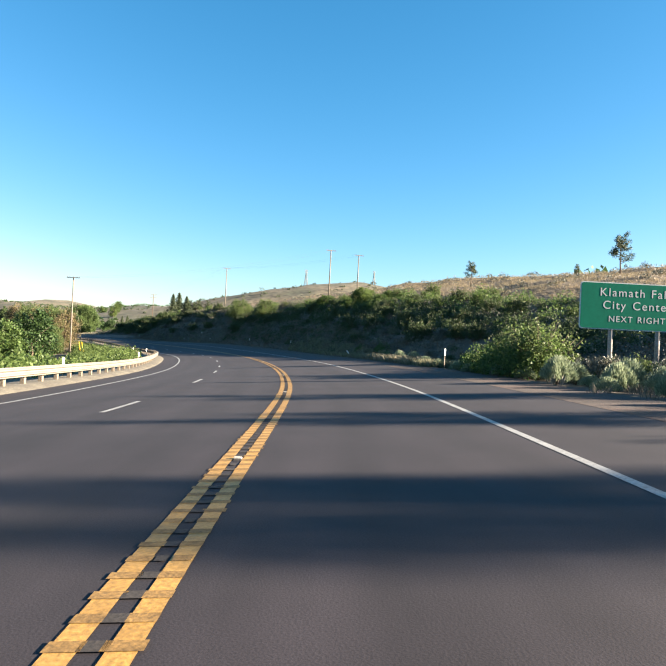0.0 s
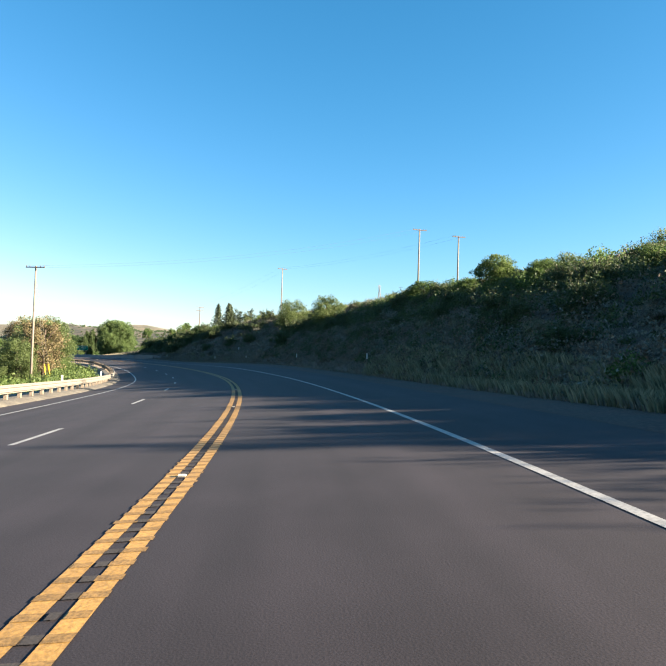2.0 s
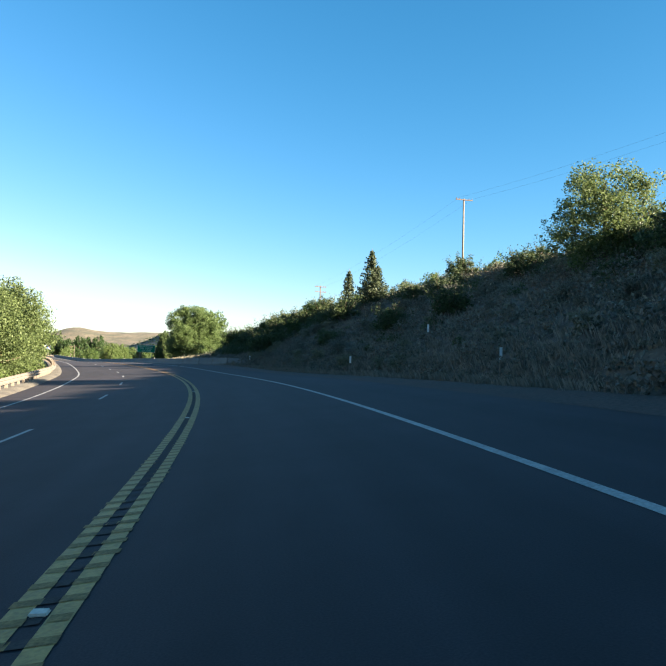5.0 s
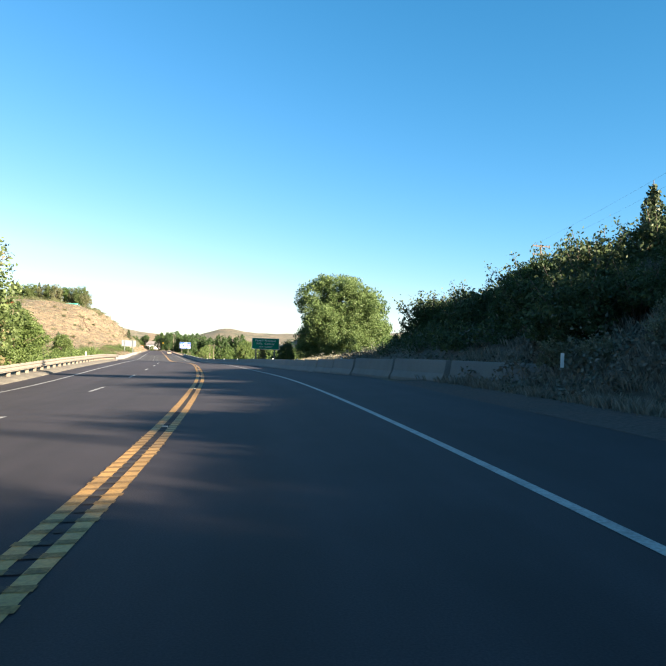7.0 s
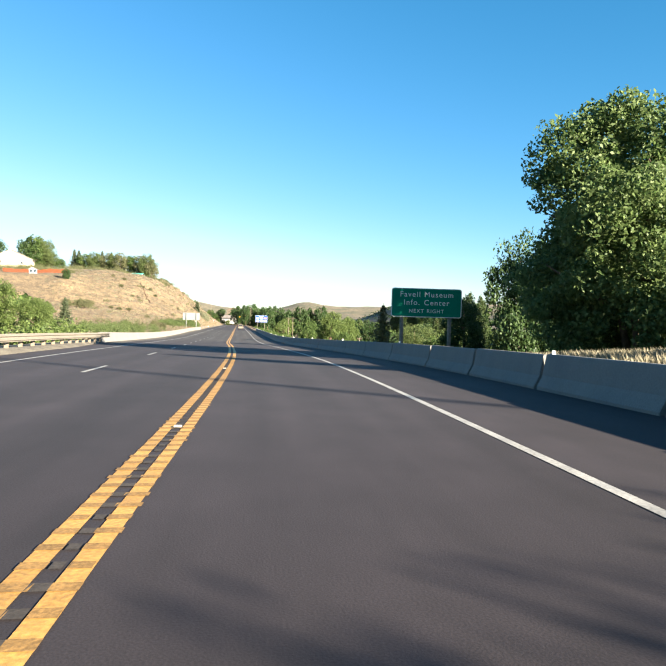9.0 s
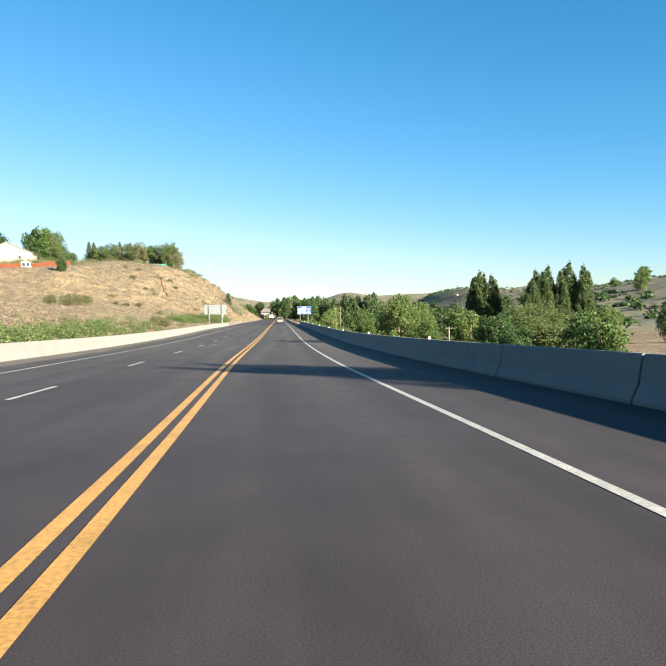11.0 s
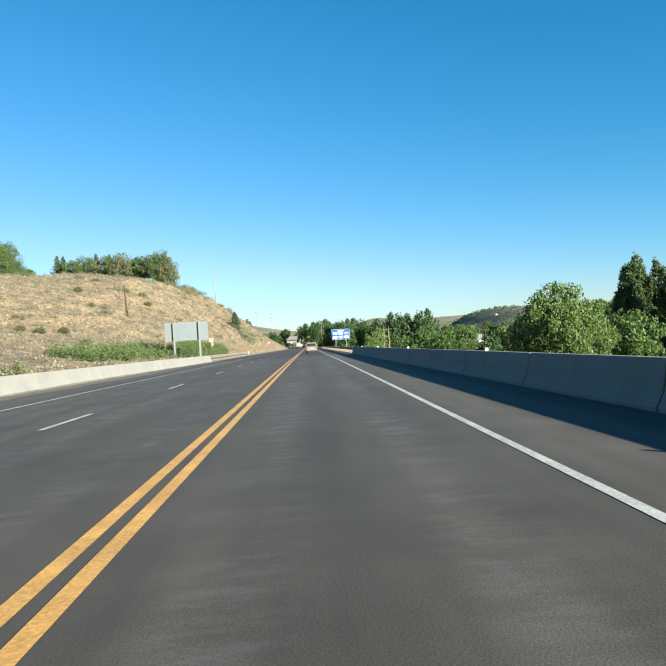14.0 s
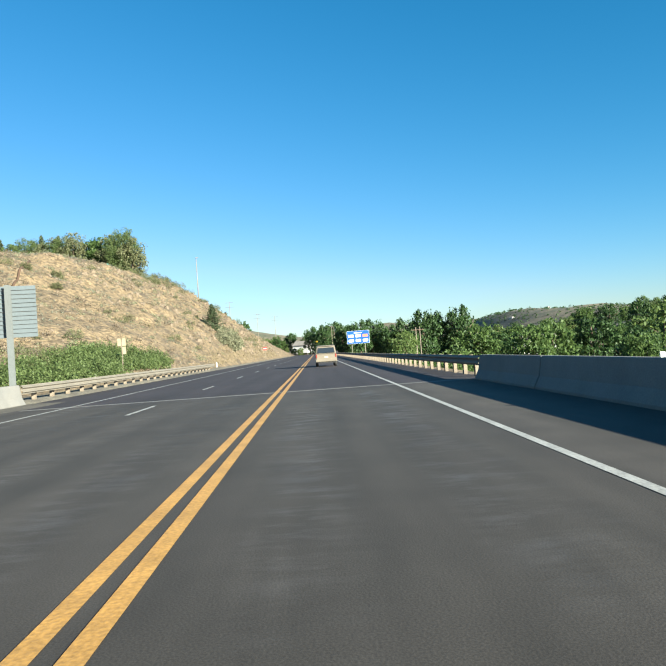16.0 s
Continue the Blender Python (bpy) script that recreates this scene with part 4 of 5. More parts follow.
def rabbitbrush(w, h, count):
    """A dome of slender upright shoots over thin grey stems."""
    t = thing("rabbitbrush", Matrix(), "pale silvery-green rabbitbrush beside the gravel", "shrub")
    a, u = rng.uniform(0, math.tau, count), np.sqrt(rng.uniform(0, 1, count))
    d = np.stack([np.cos(a), np.sin(a), np.zeros(count)], -1)
    lobe = 0.82 + 0.2 * np.sin(3 * a + 0.6) + 0.12 * np.sin(7 * a)
    top = d * (u * lobe * w / 2)[:, None]
    top[:, 2] = h * (1 - 0.6 * u ** 2.2) * rng.uniform(0.55, 1.06, count)
    along = top * np.array([0.9, 0.9, 1.0]) + np.array([0, 0, 0.35 * h])
    along /= np.linalg.norm(along, axis=1)[:, None]
    side = np.cross(along, unit(count))
    side /= np.linalg.norm(side, axis=1)[:, None]
    ln, wd = rng.uniform(0.09, 0.2, count)[:, None] * h / 0.9, rng.uniform(0.006, 0.013, count)[:, None]
    part("crown", quads_mesh("crown", np.stack([top - along * ln, top - along * ln * 0.4 + side * wd, top, top - along * ln * 0.4 - side * wd], 1), RABBIT), t)
    stems = []
    for k in range(22):
        e = top[k * 7] * 0.9
        stems.append(rod(0.008, 0.003, [(e[0] * 0.08, e[1] * 0.08, -0.08), tuple(e * (0.5, 0.5, 0.6)), tuple(e)], BARK, 5))
    tagged(part("woody_base", join("woody_base", stems), t, "thin brown stems"), kind="stuff")
    HEIGHT[t.name] = h
    return t


tall_rabbit, low_rabbit = rabbitbrush(1.25, 0.95, 3600), rabbitbrush(1.2, 0.62, 2600)
for s, lat, k, t in ((22.6, 8.0, 1.1, tall_rabbit), (23.3, 9.0, 0.9, tall_rabbit), (21.7, 8.8, 0.75, low_rabbit), (20.2, 8.9, 1.0, tall_rabbit), (21.3, 9.9, 1.15, tall_rabbit), (19.4, 8.2, 0.8, low_rabbit), (18.9, 9.7, 0.95, tall_rabbit),
                     (16.8, 8.7, 0.95, tall_rabbit), (15.9, 9.9, 1.2, tall_rabbit), (14.1, 9.0, 1.0, tall_rabbit), (12.4, 9.9, 1.2, tall_rabbit), (26.6, 8.5, 0.9, low_rabbit), (28.6, 8.1, 1.0, low_rabbit), (30.4, 8.4, 1.1, low_rabbit),
                     (32.6, 8.0, 0.9, low_rabbit), (35.2, 8.2, 1.0, low_rabbit), (38.4, 8.0, 0.9, low_rabbit), (41.2, 8.0, 1.1, low_rabbit), (43.5, 7.9, 1.0, tall_rabbit), (45.4, 8.2, 1.0, low_rabbit), (47.8, 8.0, 1.0, tall_rabbit)):
    plant(t, s, lat, k, group="rabbitbrush at the road's edge", sink=0.03)
for s, lat, k in ((25.2, 9.8, 1.0), (24.4, 10.6, 1.1), (27.6, 9.2, 0.9), (17.6, 10.8, 1.1), (20.6, 11.4, 1.2), (13.4, 11.2, 1.2)):
    plant(dusk_bush, s, lat, k, group="rabbitbrush at the road's edge", label="grey-green sagebrush beside the gravel with shade put into its colour")
for s, lat, k in ((27.6, 9.4, 1.25), (30.4, 9.2, 0.95), (33.2, 9.4, 0.7), (36.4, 9.8, 0.55), (24.2, 12.0, 0.6)):
    plant(olive_shrub, s, lat, k, group="shrubs beside the sign", label="leafy shrub in low sun beside the sign")

hill_shrub = shrub("hill_shrub", 3.0, 2.0, 130, 44, 0.05, DULL_OLIVE, "dusty olive shrub on the dry hill", 22)
for s, lat, k in ((454, -49.5, 1.7), (455.5, -47.6, 1.4), (463.6, -42.2, 0.65), (464.5, -39.7, 0.75), (467.5, -37.1, 0.75), (452, -29, 0.8), (447, -25.5, 0.6), (436, -44, 1.3), (438, -47, 1.5), (433, -49, 1.4),
                  (426, -43, 1.1), (402, -20.5, 0.9), (396, -20, 1.0), (391, -17.5, 0.9), (509, -38.5, 0.8), (513, -36, 0.9), (505, -33, 0.7), (516, -47, 0.9), (498, -45, 0.8), (520, -52, 0.9), (487, -39, 0.6)):
    plant(hill_shrub, s, lat, k, group="shrubs on the dry hill", sink=0.1, tall=0.8)


def bushes(name, places, heights, per, leaf, material, label, category):
    """Low plants past counting, as one mesh."""
    q = []
    for (s, lat), h in zip(places, heights):
        v = np.array(spot(s, lat, 0.05))
        n = max(12, int(per * min(1.6, h)))
        a, r = rng.uniform(0, math.tau, n), h * 0.75 * np.sqrt(rng.uniform(0, 1, n))
        z = h * (0.12 + 0.88 * rng.uniform(0, 1, n) ** 0.8) * (1 - 0.55 * (r / (h * 0.75)) ** 2) * (0.85 + 0.25 * np.sin(a * 3 + s))
        p = np.stack([v[0] + np.cos(a) * r, v[1] + np.sin(a) * r, v[2] + z], -1)
        q.append(leaves(p, leaf * (0.75 + 0.3 * min(h, 2))))
    return tagged(new(name, quads_mesh(name, np.concatenate(q), material)), label, category, kind="stuff")


def scatter(n, s0, s1, l0, l1, bias=1.0):
    return np.stack([rng.uniform(s0, s1, n), l0 + (l1 - l0) * rng.uniform(0, 1, n) ** bias], -1)


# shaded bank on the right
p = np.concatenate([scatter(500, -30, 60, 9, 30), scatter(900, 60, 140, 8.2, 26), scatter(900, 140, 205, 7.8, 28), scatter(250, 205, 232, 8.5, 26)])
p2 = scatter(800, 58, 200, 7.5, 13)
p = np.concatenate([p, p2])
bushes("sagebrush", p, np.concatenate([0.3 + 1.0 * rng.uniform(0, 1, len(p) - len(p2)) ** 2, rng.uniform(0.25, 0.6, len(p2))]), 130, 0.06, SHADE_SAGE, "grey-green sagebrush over the bank with shade put into its colour", "shrubs")
p = np.concatenate([scatter(200, 58, 140, 7.6, 13), scatter(260, 60, 140, 8.2, 25), scatter(300, 140, 205, 8, 27), scatter(90, 0, 60, 11, 24)])
bushes("dry_brush", p, rng.uniform(0.4, 1.2, len(p)), 150, 0.06, TWIG, "brown dry brush over the bank", "shrubs")
p = np.concatenate([scatter(40, -30, 60, 17, 26), scatter(85, 60, 134, 20, 27), scatter(6, 134, 200, 24, 28), scatter(60, 198, 222, 18, 26), scatter(40, 222, 245, 15, 26)])
bushes("brush", p, rng.uniform(0.8, 1.9, len(p)), 330, 0.075, LEAF, "green brush along the crest of the bank", "shrubs")
# brush whose leaf colour is darkened for the slope's shade
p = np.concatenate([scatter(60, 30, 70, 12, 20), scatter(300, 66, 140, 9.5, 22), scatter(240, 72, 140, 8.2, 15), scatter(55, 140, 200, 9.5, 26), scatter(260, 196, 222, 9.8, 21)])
bushes("dark_brush", p, rng.uniform(0.6, 1.8, len(p)) * np.where((p[:, 1] < 15) & (p[:, 0] < 190), 0.5, 1), 330, 0.064, LEAF_SHADE, "green brush on the bank, its shade darkened into the leaves", "shrubs")
p = np.array([(27.2, 9.2), (28.2, 9.0), (30.2, 8.7), (29.0, 9.8), (31.6, 8.9), (33, 8.8), (34.6, 9.9), (36, 9.2), (37.5, 9.8), (31.6, 8.8), (52, 9.8), (57, 9.4), (61, 10.2), (66, 9.5), (24.8, 11.2)])
bushes("roadside_brush", p, np.array([2.3, 2.5, 1.5, 2.0, 1.6, 1.6, 1.5, 1.1, 1.2, 0.9, 0.9, 1.0, 1.1, 0.9, 1.2]), 1500, 0.047, LEAF, "leafy green bushes beside the gravel", "shrubs")
p = scatter(420, -20, 200, 26, 95, 1.3)
# the knoll's sagebrush gets its shade from the darkened leaf colour
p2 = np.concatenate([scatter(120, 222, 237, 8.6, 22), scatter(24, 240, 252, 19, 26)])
bushes("knoll_sagebrush", p2, rng.uniform(0.4, 1.25, len(p2)), 260, 0.055, SHADE_SAGE, "sagebrush over the knoll behind the barrier, shade put into its colour", "shrubs")
bushes("crest_brush", p, rng.uniform(0.4, 1.1, len(p)), 110, 0.10, SHADE_SAGE, "dusty brush on the hilltop", "shrubs")
p = scatter(150, 130, 200, 24.5, 30)
bushes("crest_sage", p, rng.uniform(0.5, 1.2, len(p)), 170, 0.06, SAGE, "pale sagebrush along the crest in low sun", "shrubs")
# left of the first bend
p = np.concatenate([scatter(260, -10, 150, -12.8, -20), scatter(120, 140, 290, -12.8, -18)])
bushes("hedge_brush", p, rng.uniform(0.9, 2.1, len(p)), 320, 0.082, LEAF_SUN, "sunlit green brush behind the guardrail", "shrubs")
p = scatter(160, -10, 300, -22, -60)
bushes("thicket", p, rng.uniform(1.2, 3.0, len(p)), 150, 0.2, LEAF, "green thicket below the road", "shrubs")
# the dry hill
p = np.concatenate([scatter(300, 300, 440, -14, -66), scatter(1300, 440, 640, -14, -66)])
bushes("hill_sagebrush", p, rng.uniform(0.2, 0.75, len(p)), 80, 0.09, SAGE, "grey-green sagebrush on the dry hill", "shrubs")
p = np.concatenate([scatter(120, 448, 486, -14.2, -20), scatter(80, 420, 452, -17.2, -22), scatter(25, 300, 345, -14, -30), scatter(60, 322, 376, -13.8, -23)])
bushes("hill_brush", p, rng.uniform(0.8, 1.7, len(p)), 420, 0.065, LEAF_OLIVE, "green brush at the foot of the dry hill", "shrubs")
p = scatter(1500, 300, 640, -14, -64)
bushes("hill_dry_brush", p, rng.uniform(0.3, 1.1, len(p)), 80, 0.08, TWIG, "brown dry brush on the hill", "shrubs")
p = np.concatenate([scatter(2800, 400, 640, -14, -70), scatter(2200, 466, 560, -26, -66)])
bushes("hill_tufts", p, rng.uniform(0.12, 0.55, len(p)), 46, 0.075, SHADE_SAGE, "dull low tufts over the dry hill", "shrubs")
p = scatter(420, -60, 420, -45, -215)
bushes("far_thicket", p, rng.uniform(1.5, 4.0, len(p)), 40, 0.5, LEAF, "green thickets in the low ground", "shrubs")
p = np.concatenate([scatter(44, 480, 640, -14, -40), scatter(12, 345, 470, -16, -45), scatter(16, 372, 402, -15, -30), scatter(150, 572, 600, -36, -84), scatter(60, 570, 600, -84, -118), scatter(110, 514, 530, -66, -104), scatter(40, 430, 485, -19, -24)])
bushes("olive_brush", p, rng.uniform(0.6, 1.5, len(p)) * np.where(p[:, 1] < -60, 2.2, np.where(p[:, 0] > 570, 1.4, 1.0)), 380, 0.06, DULL_OLIVE, "dusty olive brush on the dry hill", "shrubs")
p = np.array([(537, -15.6), (539.5, -14.9), (541, -16.5), (535, -14.4), (532, -15.2)])
bushes("silver_bush", p, np.array([3.2, 2.8, 2.9, 2.0, 1.8]), 1500, 0.09, SAGE, "tall silvery bush beside the fir on the cutting", "shrubs")
# valley edge right
p = np.concatenate([scatter(160, 262, 440, 12, 30), scatter(160, 440, 680, 9, 26)])
bushes("valley_brush", p, rng.uniform(1.0, 2.4, len(p)), 330, 0.085, LEAF, "green brush on the valley side", "shrubs")
p = np.concatenate([scatter(300, 300, 800, 60, 260), scatter(160, 700, 1100, -30, -160), scatter(200, 0, 300, 90, 320), scatter(300, 1000, 2400, -60, -700)])
bushes("far_scrub", p, rng.uniform(2.5, 6.0, len(p)), 22, 0.9, LEAF_DARK, "dark scrub and trees on the far hills", "shrubs")
p = np.concatenate([scatter(1100, 900, 2400, 60, 900), scatter(1700, 1250, 2100, 120, 700)])
bushes("ridge_scrub", p, rng.uniform(1.3, 4.2, len(p)), 14, 0.75, LEAF_DARK, "dark scrub scattered over the far ridge", "shrubs")

p = []
for i in range(260):
    x, y = rng.uniform(250, 760), rng.uniform(60, 520)
    p.append(s_of(x, y))
bushes("ridge_trees", p, rng.uniform(1.6, 5.0, len(p)), 26, 0.5, NEEDLE, "small dark junipers scattered over the ridge", "shrubs")


def grass(name, places, h, blades, material, label, width=0.012):
    q = []
    for s, lat in places:
        v = np.array(spot(s, lat, 0.02))
        a = rng.uniform(0, math.tau, blades)
        d = np.stack([np.cos(a), np.sin(a), np.zeros(blades)], -1)
        base = v + d * rng.uniform(0, 0.34, blades)[:, None]
        side = np.stack([-np.sin(a), np.cos(a), np.zeros(blades)], -1) * width
        hh = h * rng.uniform(0.5, 1.3, blades)[:, None]
        tip = base + d * hh * 0.4 + np.array([0, 0, 1]) * hh
        mid = base + d * hh * 0.12 + np.array([0, 0, 0.6]) * hh
        q.append(np.stack([base - side, base + side, mid + side, tip], 1))
    return tagged(new(name, quads_mesh(name, np.concatenate(q), material)), label, "grass", kind="stuff")


# verge and slope grass use the straw tone greyed for shade
grass("verge_grass", np.concatenate([scatter(1500, 44, 205, 7.3, 10.0, 1.8), scatter(900, 140, 205, 7.3, 9.5), scatter(260, -10, 60, 9.5, 14)]), 0.26, 26, SHADE_GRASS, "dry grass along the gravel, greyed in colour for shade", 0.0022)
grass("roadside_grass", np.concatenate([scatter(900, 38, 60, 7.4, 10.4), scatter(700, 57, 92, 7.4, 10.0)]), 0.4, 46, SAGE_GRASS, "grey-green tall grass beside the gravel", 0.004)
grass("seed_grass", scatter(130, 42, 57, 7.3, 8.6), 0.52, 40, PALE_GRASS, "pale seeding grass at the road's edge", 0.004)
grass("tall_grass", scatter(2600, 237, 266, 7.6, 22), 0.42, 34, PALE_GRASS, "pale tall dry grass on the knoll behind the barrier", 0.004)
grass("hill_grass", np.concatenate([scatter(5200, 300, 640, -13.5, -62), scatter(900, 500, 640, -12.6, -15)]), 0.26, 14, STRAW, "dry yellow grass on the sunny hill", 0.009)
grass("slope_grass", np.concatenate([scatter(1300, -20, 245, 7.4, 28), scatter(2400, 140, 205, 7.4, 28)]), 0.3, 24, SHADE_GRASS, "fine dry grass between the shrubs of the bank, greyed for shade", 0.0035)
grass("bank_grass", np.concatenate([scatter(4200, -20, 220, 25, 90), scatter(4500, 10, 140, 26, 60)]), 0.26, 12, STRAW, "dry golden grass over the hilltop", 0.009)

# ---- guardrails and barriers ----


def extrude_along(name, s, lat, profile, material, close=True, sharp=True):
    """A closed profile of (offset, height) carried along the road."""
    k = len(profile)
    v = np.stack([on_road(s, lat + o, h) for o, h in profile], 1).reshape(-1, 3)
    f = [(i * k + j, i * k + (j + 1) % k, (i + 1) * k + (j + 1) % k, (i + 1) * k + j) for i in range(len(s) - 1) for j in range(k)]
    f += [tuple(range(k - 1, -1, -1)), tuple(range((len(s) - 1) * k, len(s) * k))]
    me = mesh_of(name, v, f, material)
    b = bmesh.new()
    b.from_mesh(me)
    bmesh.ops.recalc_face_normals(b, faces=b.faces)
    b.to_mesh(me)
    b.free()
    return me


W = [(0.0, 0.43), (0.0, 0.46), (0.08, 0.50), (0.08, 0.535), (0.0, 0.585), (0.0, 0.625), (0.08, 0.675), (0.08, 0.71), (0.0, 0.75), (0.0, 0.78)]


def guardrail(s0, s1, lat, face, label, post_mat, drop=0.0):
    """A W-beam rail on timber posts. face: +1 where its face looks to the right."""
    prof = [(face * o, h - drop) for o, h in W] + [(face * o - face * 0.012, h - drop) for o, h in reversed(W)]
    s = np.arange(s0, s1 + 0.1, 1.905)
    rail = thing("guardrail", Matrix(), label, "guardrail")
    part("beam", extrude_along("beam", s, lat, prof, STEEL), rail)
    post, block = box(0.15, 0.2, 1.05, post_mat, (0, 0, -0.3), 0.012), box(0.15, 0.2, 0.36, post_mat, (0, 0, 0), 0.012)
    for a in s[1:-1]:
        m = Matrix.Translation(on_road(a, lat - face * 0.31)) @ pose(0, 0, 0, 0, 0, heading(a))
        part("post", post, rail, m=m)
        part("block", block, rail, m=Matrix.Translation(on_road(a, lat - face * 0.13, 0.42 - drop)) @ pose(0, 0, 0, 0, 0, heading(a)))
    return rail


guardrail(-30, 286, -10.5, 1, "long pale galvanised guardrail on timber posts, dusty", TIMBER)
left_rail = guardrail(443.6, 494, -11.5, 1, "galvanised guardrail on timber posts below the dry hill", TIMBER)
part("end_plate", box(0.06, 0.5, 0.55, SIGN_WHITE, (0, 0, 0), 0.015), left_rail, "white end plate", Matrix.Translation(on_road(494.4, -11.4, 0.33)))
guardrail(439.6, 640, 5.5, -1, "galvanised guardrail on pale timber posts beyond the barrier", TIMBER)

JERSEY = [(-0.3, -0.05), (-0.3, 0.08), (-0.17, 0.33), (-0.085, 0.80), (-0.06, 0.82), (0.06, 0.82), (0.085, 0.80), (0.17, 0.33), (0.3, 0.08), (0.3, -0.05)]


def barrier_mesh(length):
    k = len(JERSEY)
    v = [(o, y, h) for y in (-length / 2, -length / 2 + 0.03, length / 2 - 0.03, length / 2) for o, h in
         ([(a * 0.96, b * 0.992) for a, b in JERSEY] if abs(y) > length / 2 - 0.01 else JERSEY)]
    f = [(i * k + j, i * k + (j + 1) % k, (i + 1) * k + (j + 1) % k, (i + 1) * k + j) for i in range(3) for j in range(k)]
    f += [tuple(range(k - 1, -1, -1)), tuple(range(3 * k, 4 * k))]
    me = mesh_of("barrier", v, f, CONCRETE)
    b = bmesh.new()
    b.from_mesh(me)
    bmesh.ops.recalc_face_normals(b, faces=b.faces)
    b.to_mesh(me)
    b.free()
    return me


short, longer = barrier_mesh(4.74), barrier_mesh(6.09)
reflector = box(0.09, 0.03, 0.09, SIGN_WHITE, (0, 0, 0), 0.008)


def set_barrier(me, a, lat, group, label, length):
    e = float(np.interp(a, CUM, FINE[:, 3]))
    slope = math.degrees(math.atan2(float(np.interp(a + 2, CUM, FINE[:, 2]) - np.interp(a - 2, CUM, FINE[:, 2])), 4))
    flare = math.degrees(math.atan2(float(np.interp(a + 2, FL_S, FL_L) - np.interp(a - 2, FL_S, FL_L)), 4)) if lat > 0 else 0
    ob = new("concrete_barrier", me)
    ob.matrix_basis = Matrix.Translation(on_road(a, lat, -0.02)) @ pose(0, 0, 0, slope, 0, heading(a) - flare)
    return tagged(ob, label, "barrier", group)


FL_S, FL_L = (196, 202, 212, 225, 250, 290, 350, 400, 440, 700), (9.6, 7.6, 6.3, 6.15, 6.3, 6.05, 5.85, 5.55, 5.55, 5.55)
a = 199.5
while a < 254:
    set_barrier(short, a, float(np.interp(a, FL_S, FL_L)), "barriers along the road", "grey concrete barrier segment with stained faces", 4.8)
    a += 4.86
a += 0.66
while a < 437:
    set_barrier(longer, a, float(np.interp(a, FL_S, FL_L)), "barriers along the road", "grey concrete barrier segment with stained faces", 6.05)
    a += 6.137
a = 288.0
while a < 441:
    set_barrier(longer, a, float(ramp(a, [(280, -11.3), (340, -11.6), (400, -11.9), (443, -11.6)])), "sunlit barriers along the road", "pale sunlit concrete barrier segment", 6.05)
    a += 6.1
for a in np.arange(215, 437, 15.2):
    ob = new("barrier_reflector", reflector)
    ob.matrix_basis = Matrix.Translation(on_road(a, float(np.interp(a, FL_S, FL_L)), 0.80)) @ pose(0, 0, 0, 0, 0, heading(a))
    tagged(ob, "small white reflector on top of the barrier", "reflector", "barrier reflectors")
tagged(new("bridge_joint", strip("bridge_joint", np.array([439.6, 439.95]), [-9.9, -5, 0, 6.0], [0.004] * 4, CONCRETE)), "pale concrete joint across the asphalt", "joint", kind="structure")

# ---- signs ----


def words(text, size, material, name="lettering"):
    c = bpy.data.curves.new(name, "FONT")
    c.body, c.size, c.align_x, c.align_y, c.extrude, c.space_character = text, size, "CENTER", "CENTER", 0.0015, 1.2
    ob = bpy.data.objects.new(name, c)
    scene.collection.objects.link(ob)
    bpy.context.view_layer.update()
    me = bpy.data.meshes.new_from_object(ob.evaluated_get(bpy.context.evaluated_depsgraph_get()))
    bpy.data.objects.remove(ob)
    me.materials.clear()
    me.materials.append(material)
    return me


def plate(w, h, material, name="panel", thick=0.03, corner=0.12):
    """An upright panel with round corners, its face to -y, its middle at the origin."""
    pts = []
    for cx, cz, a0 in ((w / 2 - corner, h / 2 - corner, 0), (-w / 2 + corner, h / 2 - corner, 90), (-w / 2 + corner, -h / 2 + corner, 180), (w / 2 - corner, -h / 2 + corner, 270)):
        pts += [(cx + corner * math.cos(radians(a0 + k * 18)), cz + corner * math.sin(radians(a0 + k * 18))) for k in range(6)]
    n = len(pts)
    v = [(x, -thick / 2, z) for x, z in pts] + [(x, thick / 2, z) for x, z in pts]
    f = [tuple(range(n)), tuple(range(2 * n - 1, n - 1, -1))] + [(i, i + n, (i + 1) % n + n, (i + 1) % n) for i in range(n)]
    me = mesh_of(name, v, f, material)
    b = bmesh.new()
    b.from_mesh(me)
    bmesh.ops.recalc_face_normals(b, faces=b.faces)
    b.to_mesh(me)
    b.free()
    return me


def guide_sign(at, turn, w, h, lines, label, posts, drop, post_mat):
    """A green sign. at: its middle; lines: text, size, height over the middle; drop: from its middle to the posts' feet."""
    t = thing("guide_sign", Matrix.Translation(at) @ pose(0, 0, 0, 0, 0, turn), label, "road sign")
    panel = part("panel", plate(w, h, SIGN_WHITE), t, "white border")
    part("field", plate(w - 0.07, h - 0.07, SIGN_GREEN, thick=0.012, corner=0.1), panel, "green sheeting", Matrix.Translation((0, -0.02, 0)))
    for text, size, z in lines:
        line = [words(k, size, SIGN_WHITE) for k in text.split()]
        widths = [max(v.co.x for v in me.vertices) - min(v.co.x for v in me.vertices) for me in line]
        x = -(sum(widths) + 0.62 * size * (len(line) - 1)) / 2
        for me, wd in zip(line, widths):
            part("word", me, panel, "white letters", Matrix.Translation((x + wd / 2, -0.0285, z)) @ pose(0, 0, 0, 90, 0, 0))
            x += wd + 0.62 * size
    for x in posts:
        part("post", rod(0.09, 0.09, [(x, 0.14, -drop), (x, 0.14, h / 2 - 0.05)], post_mat, 12), t)
    return t


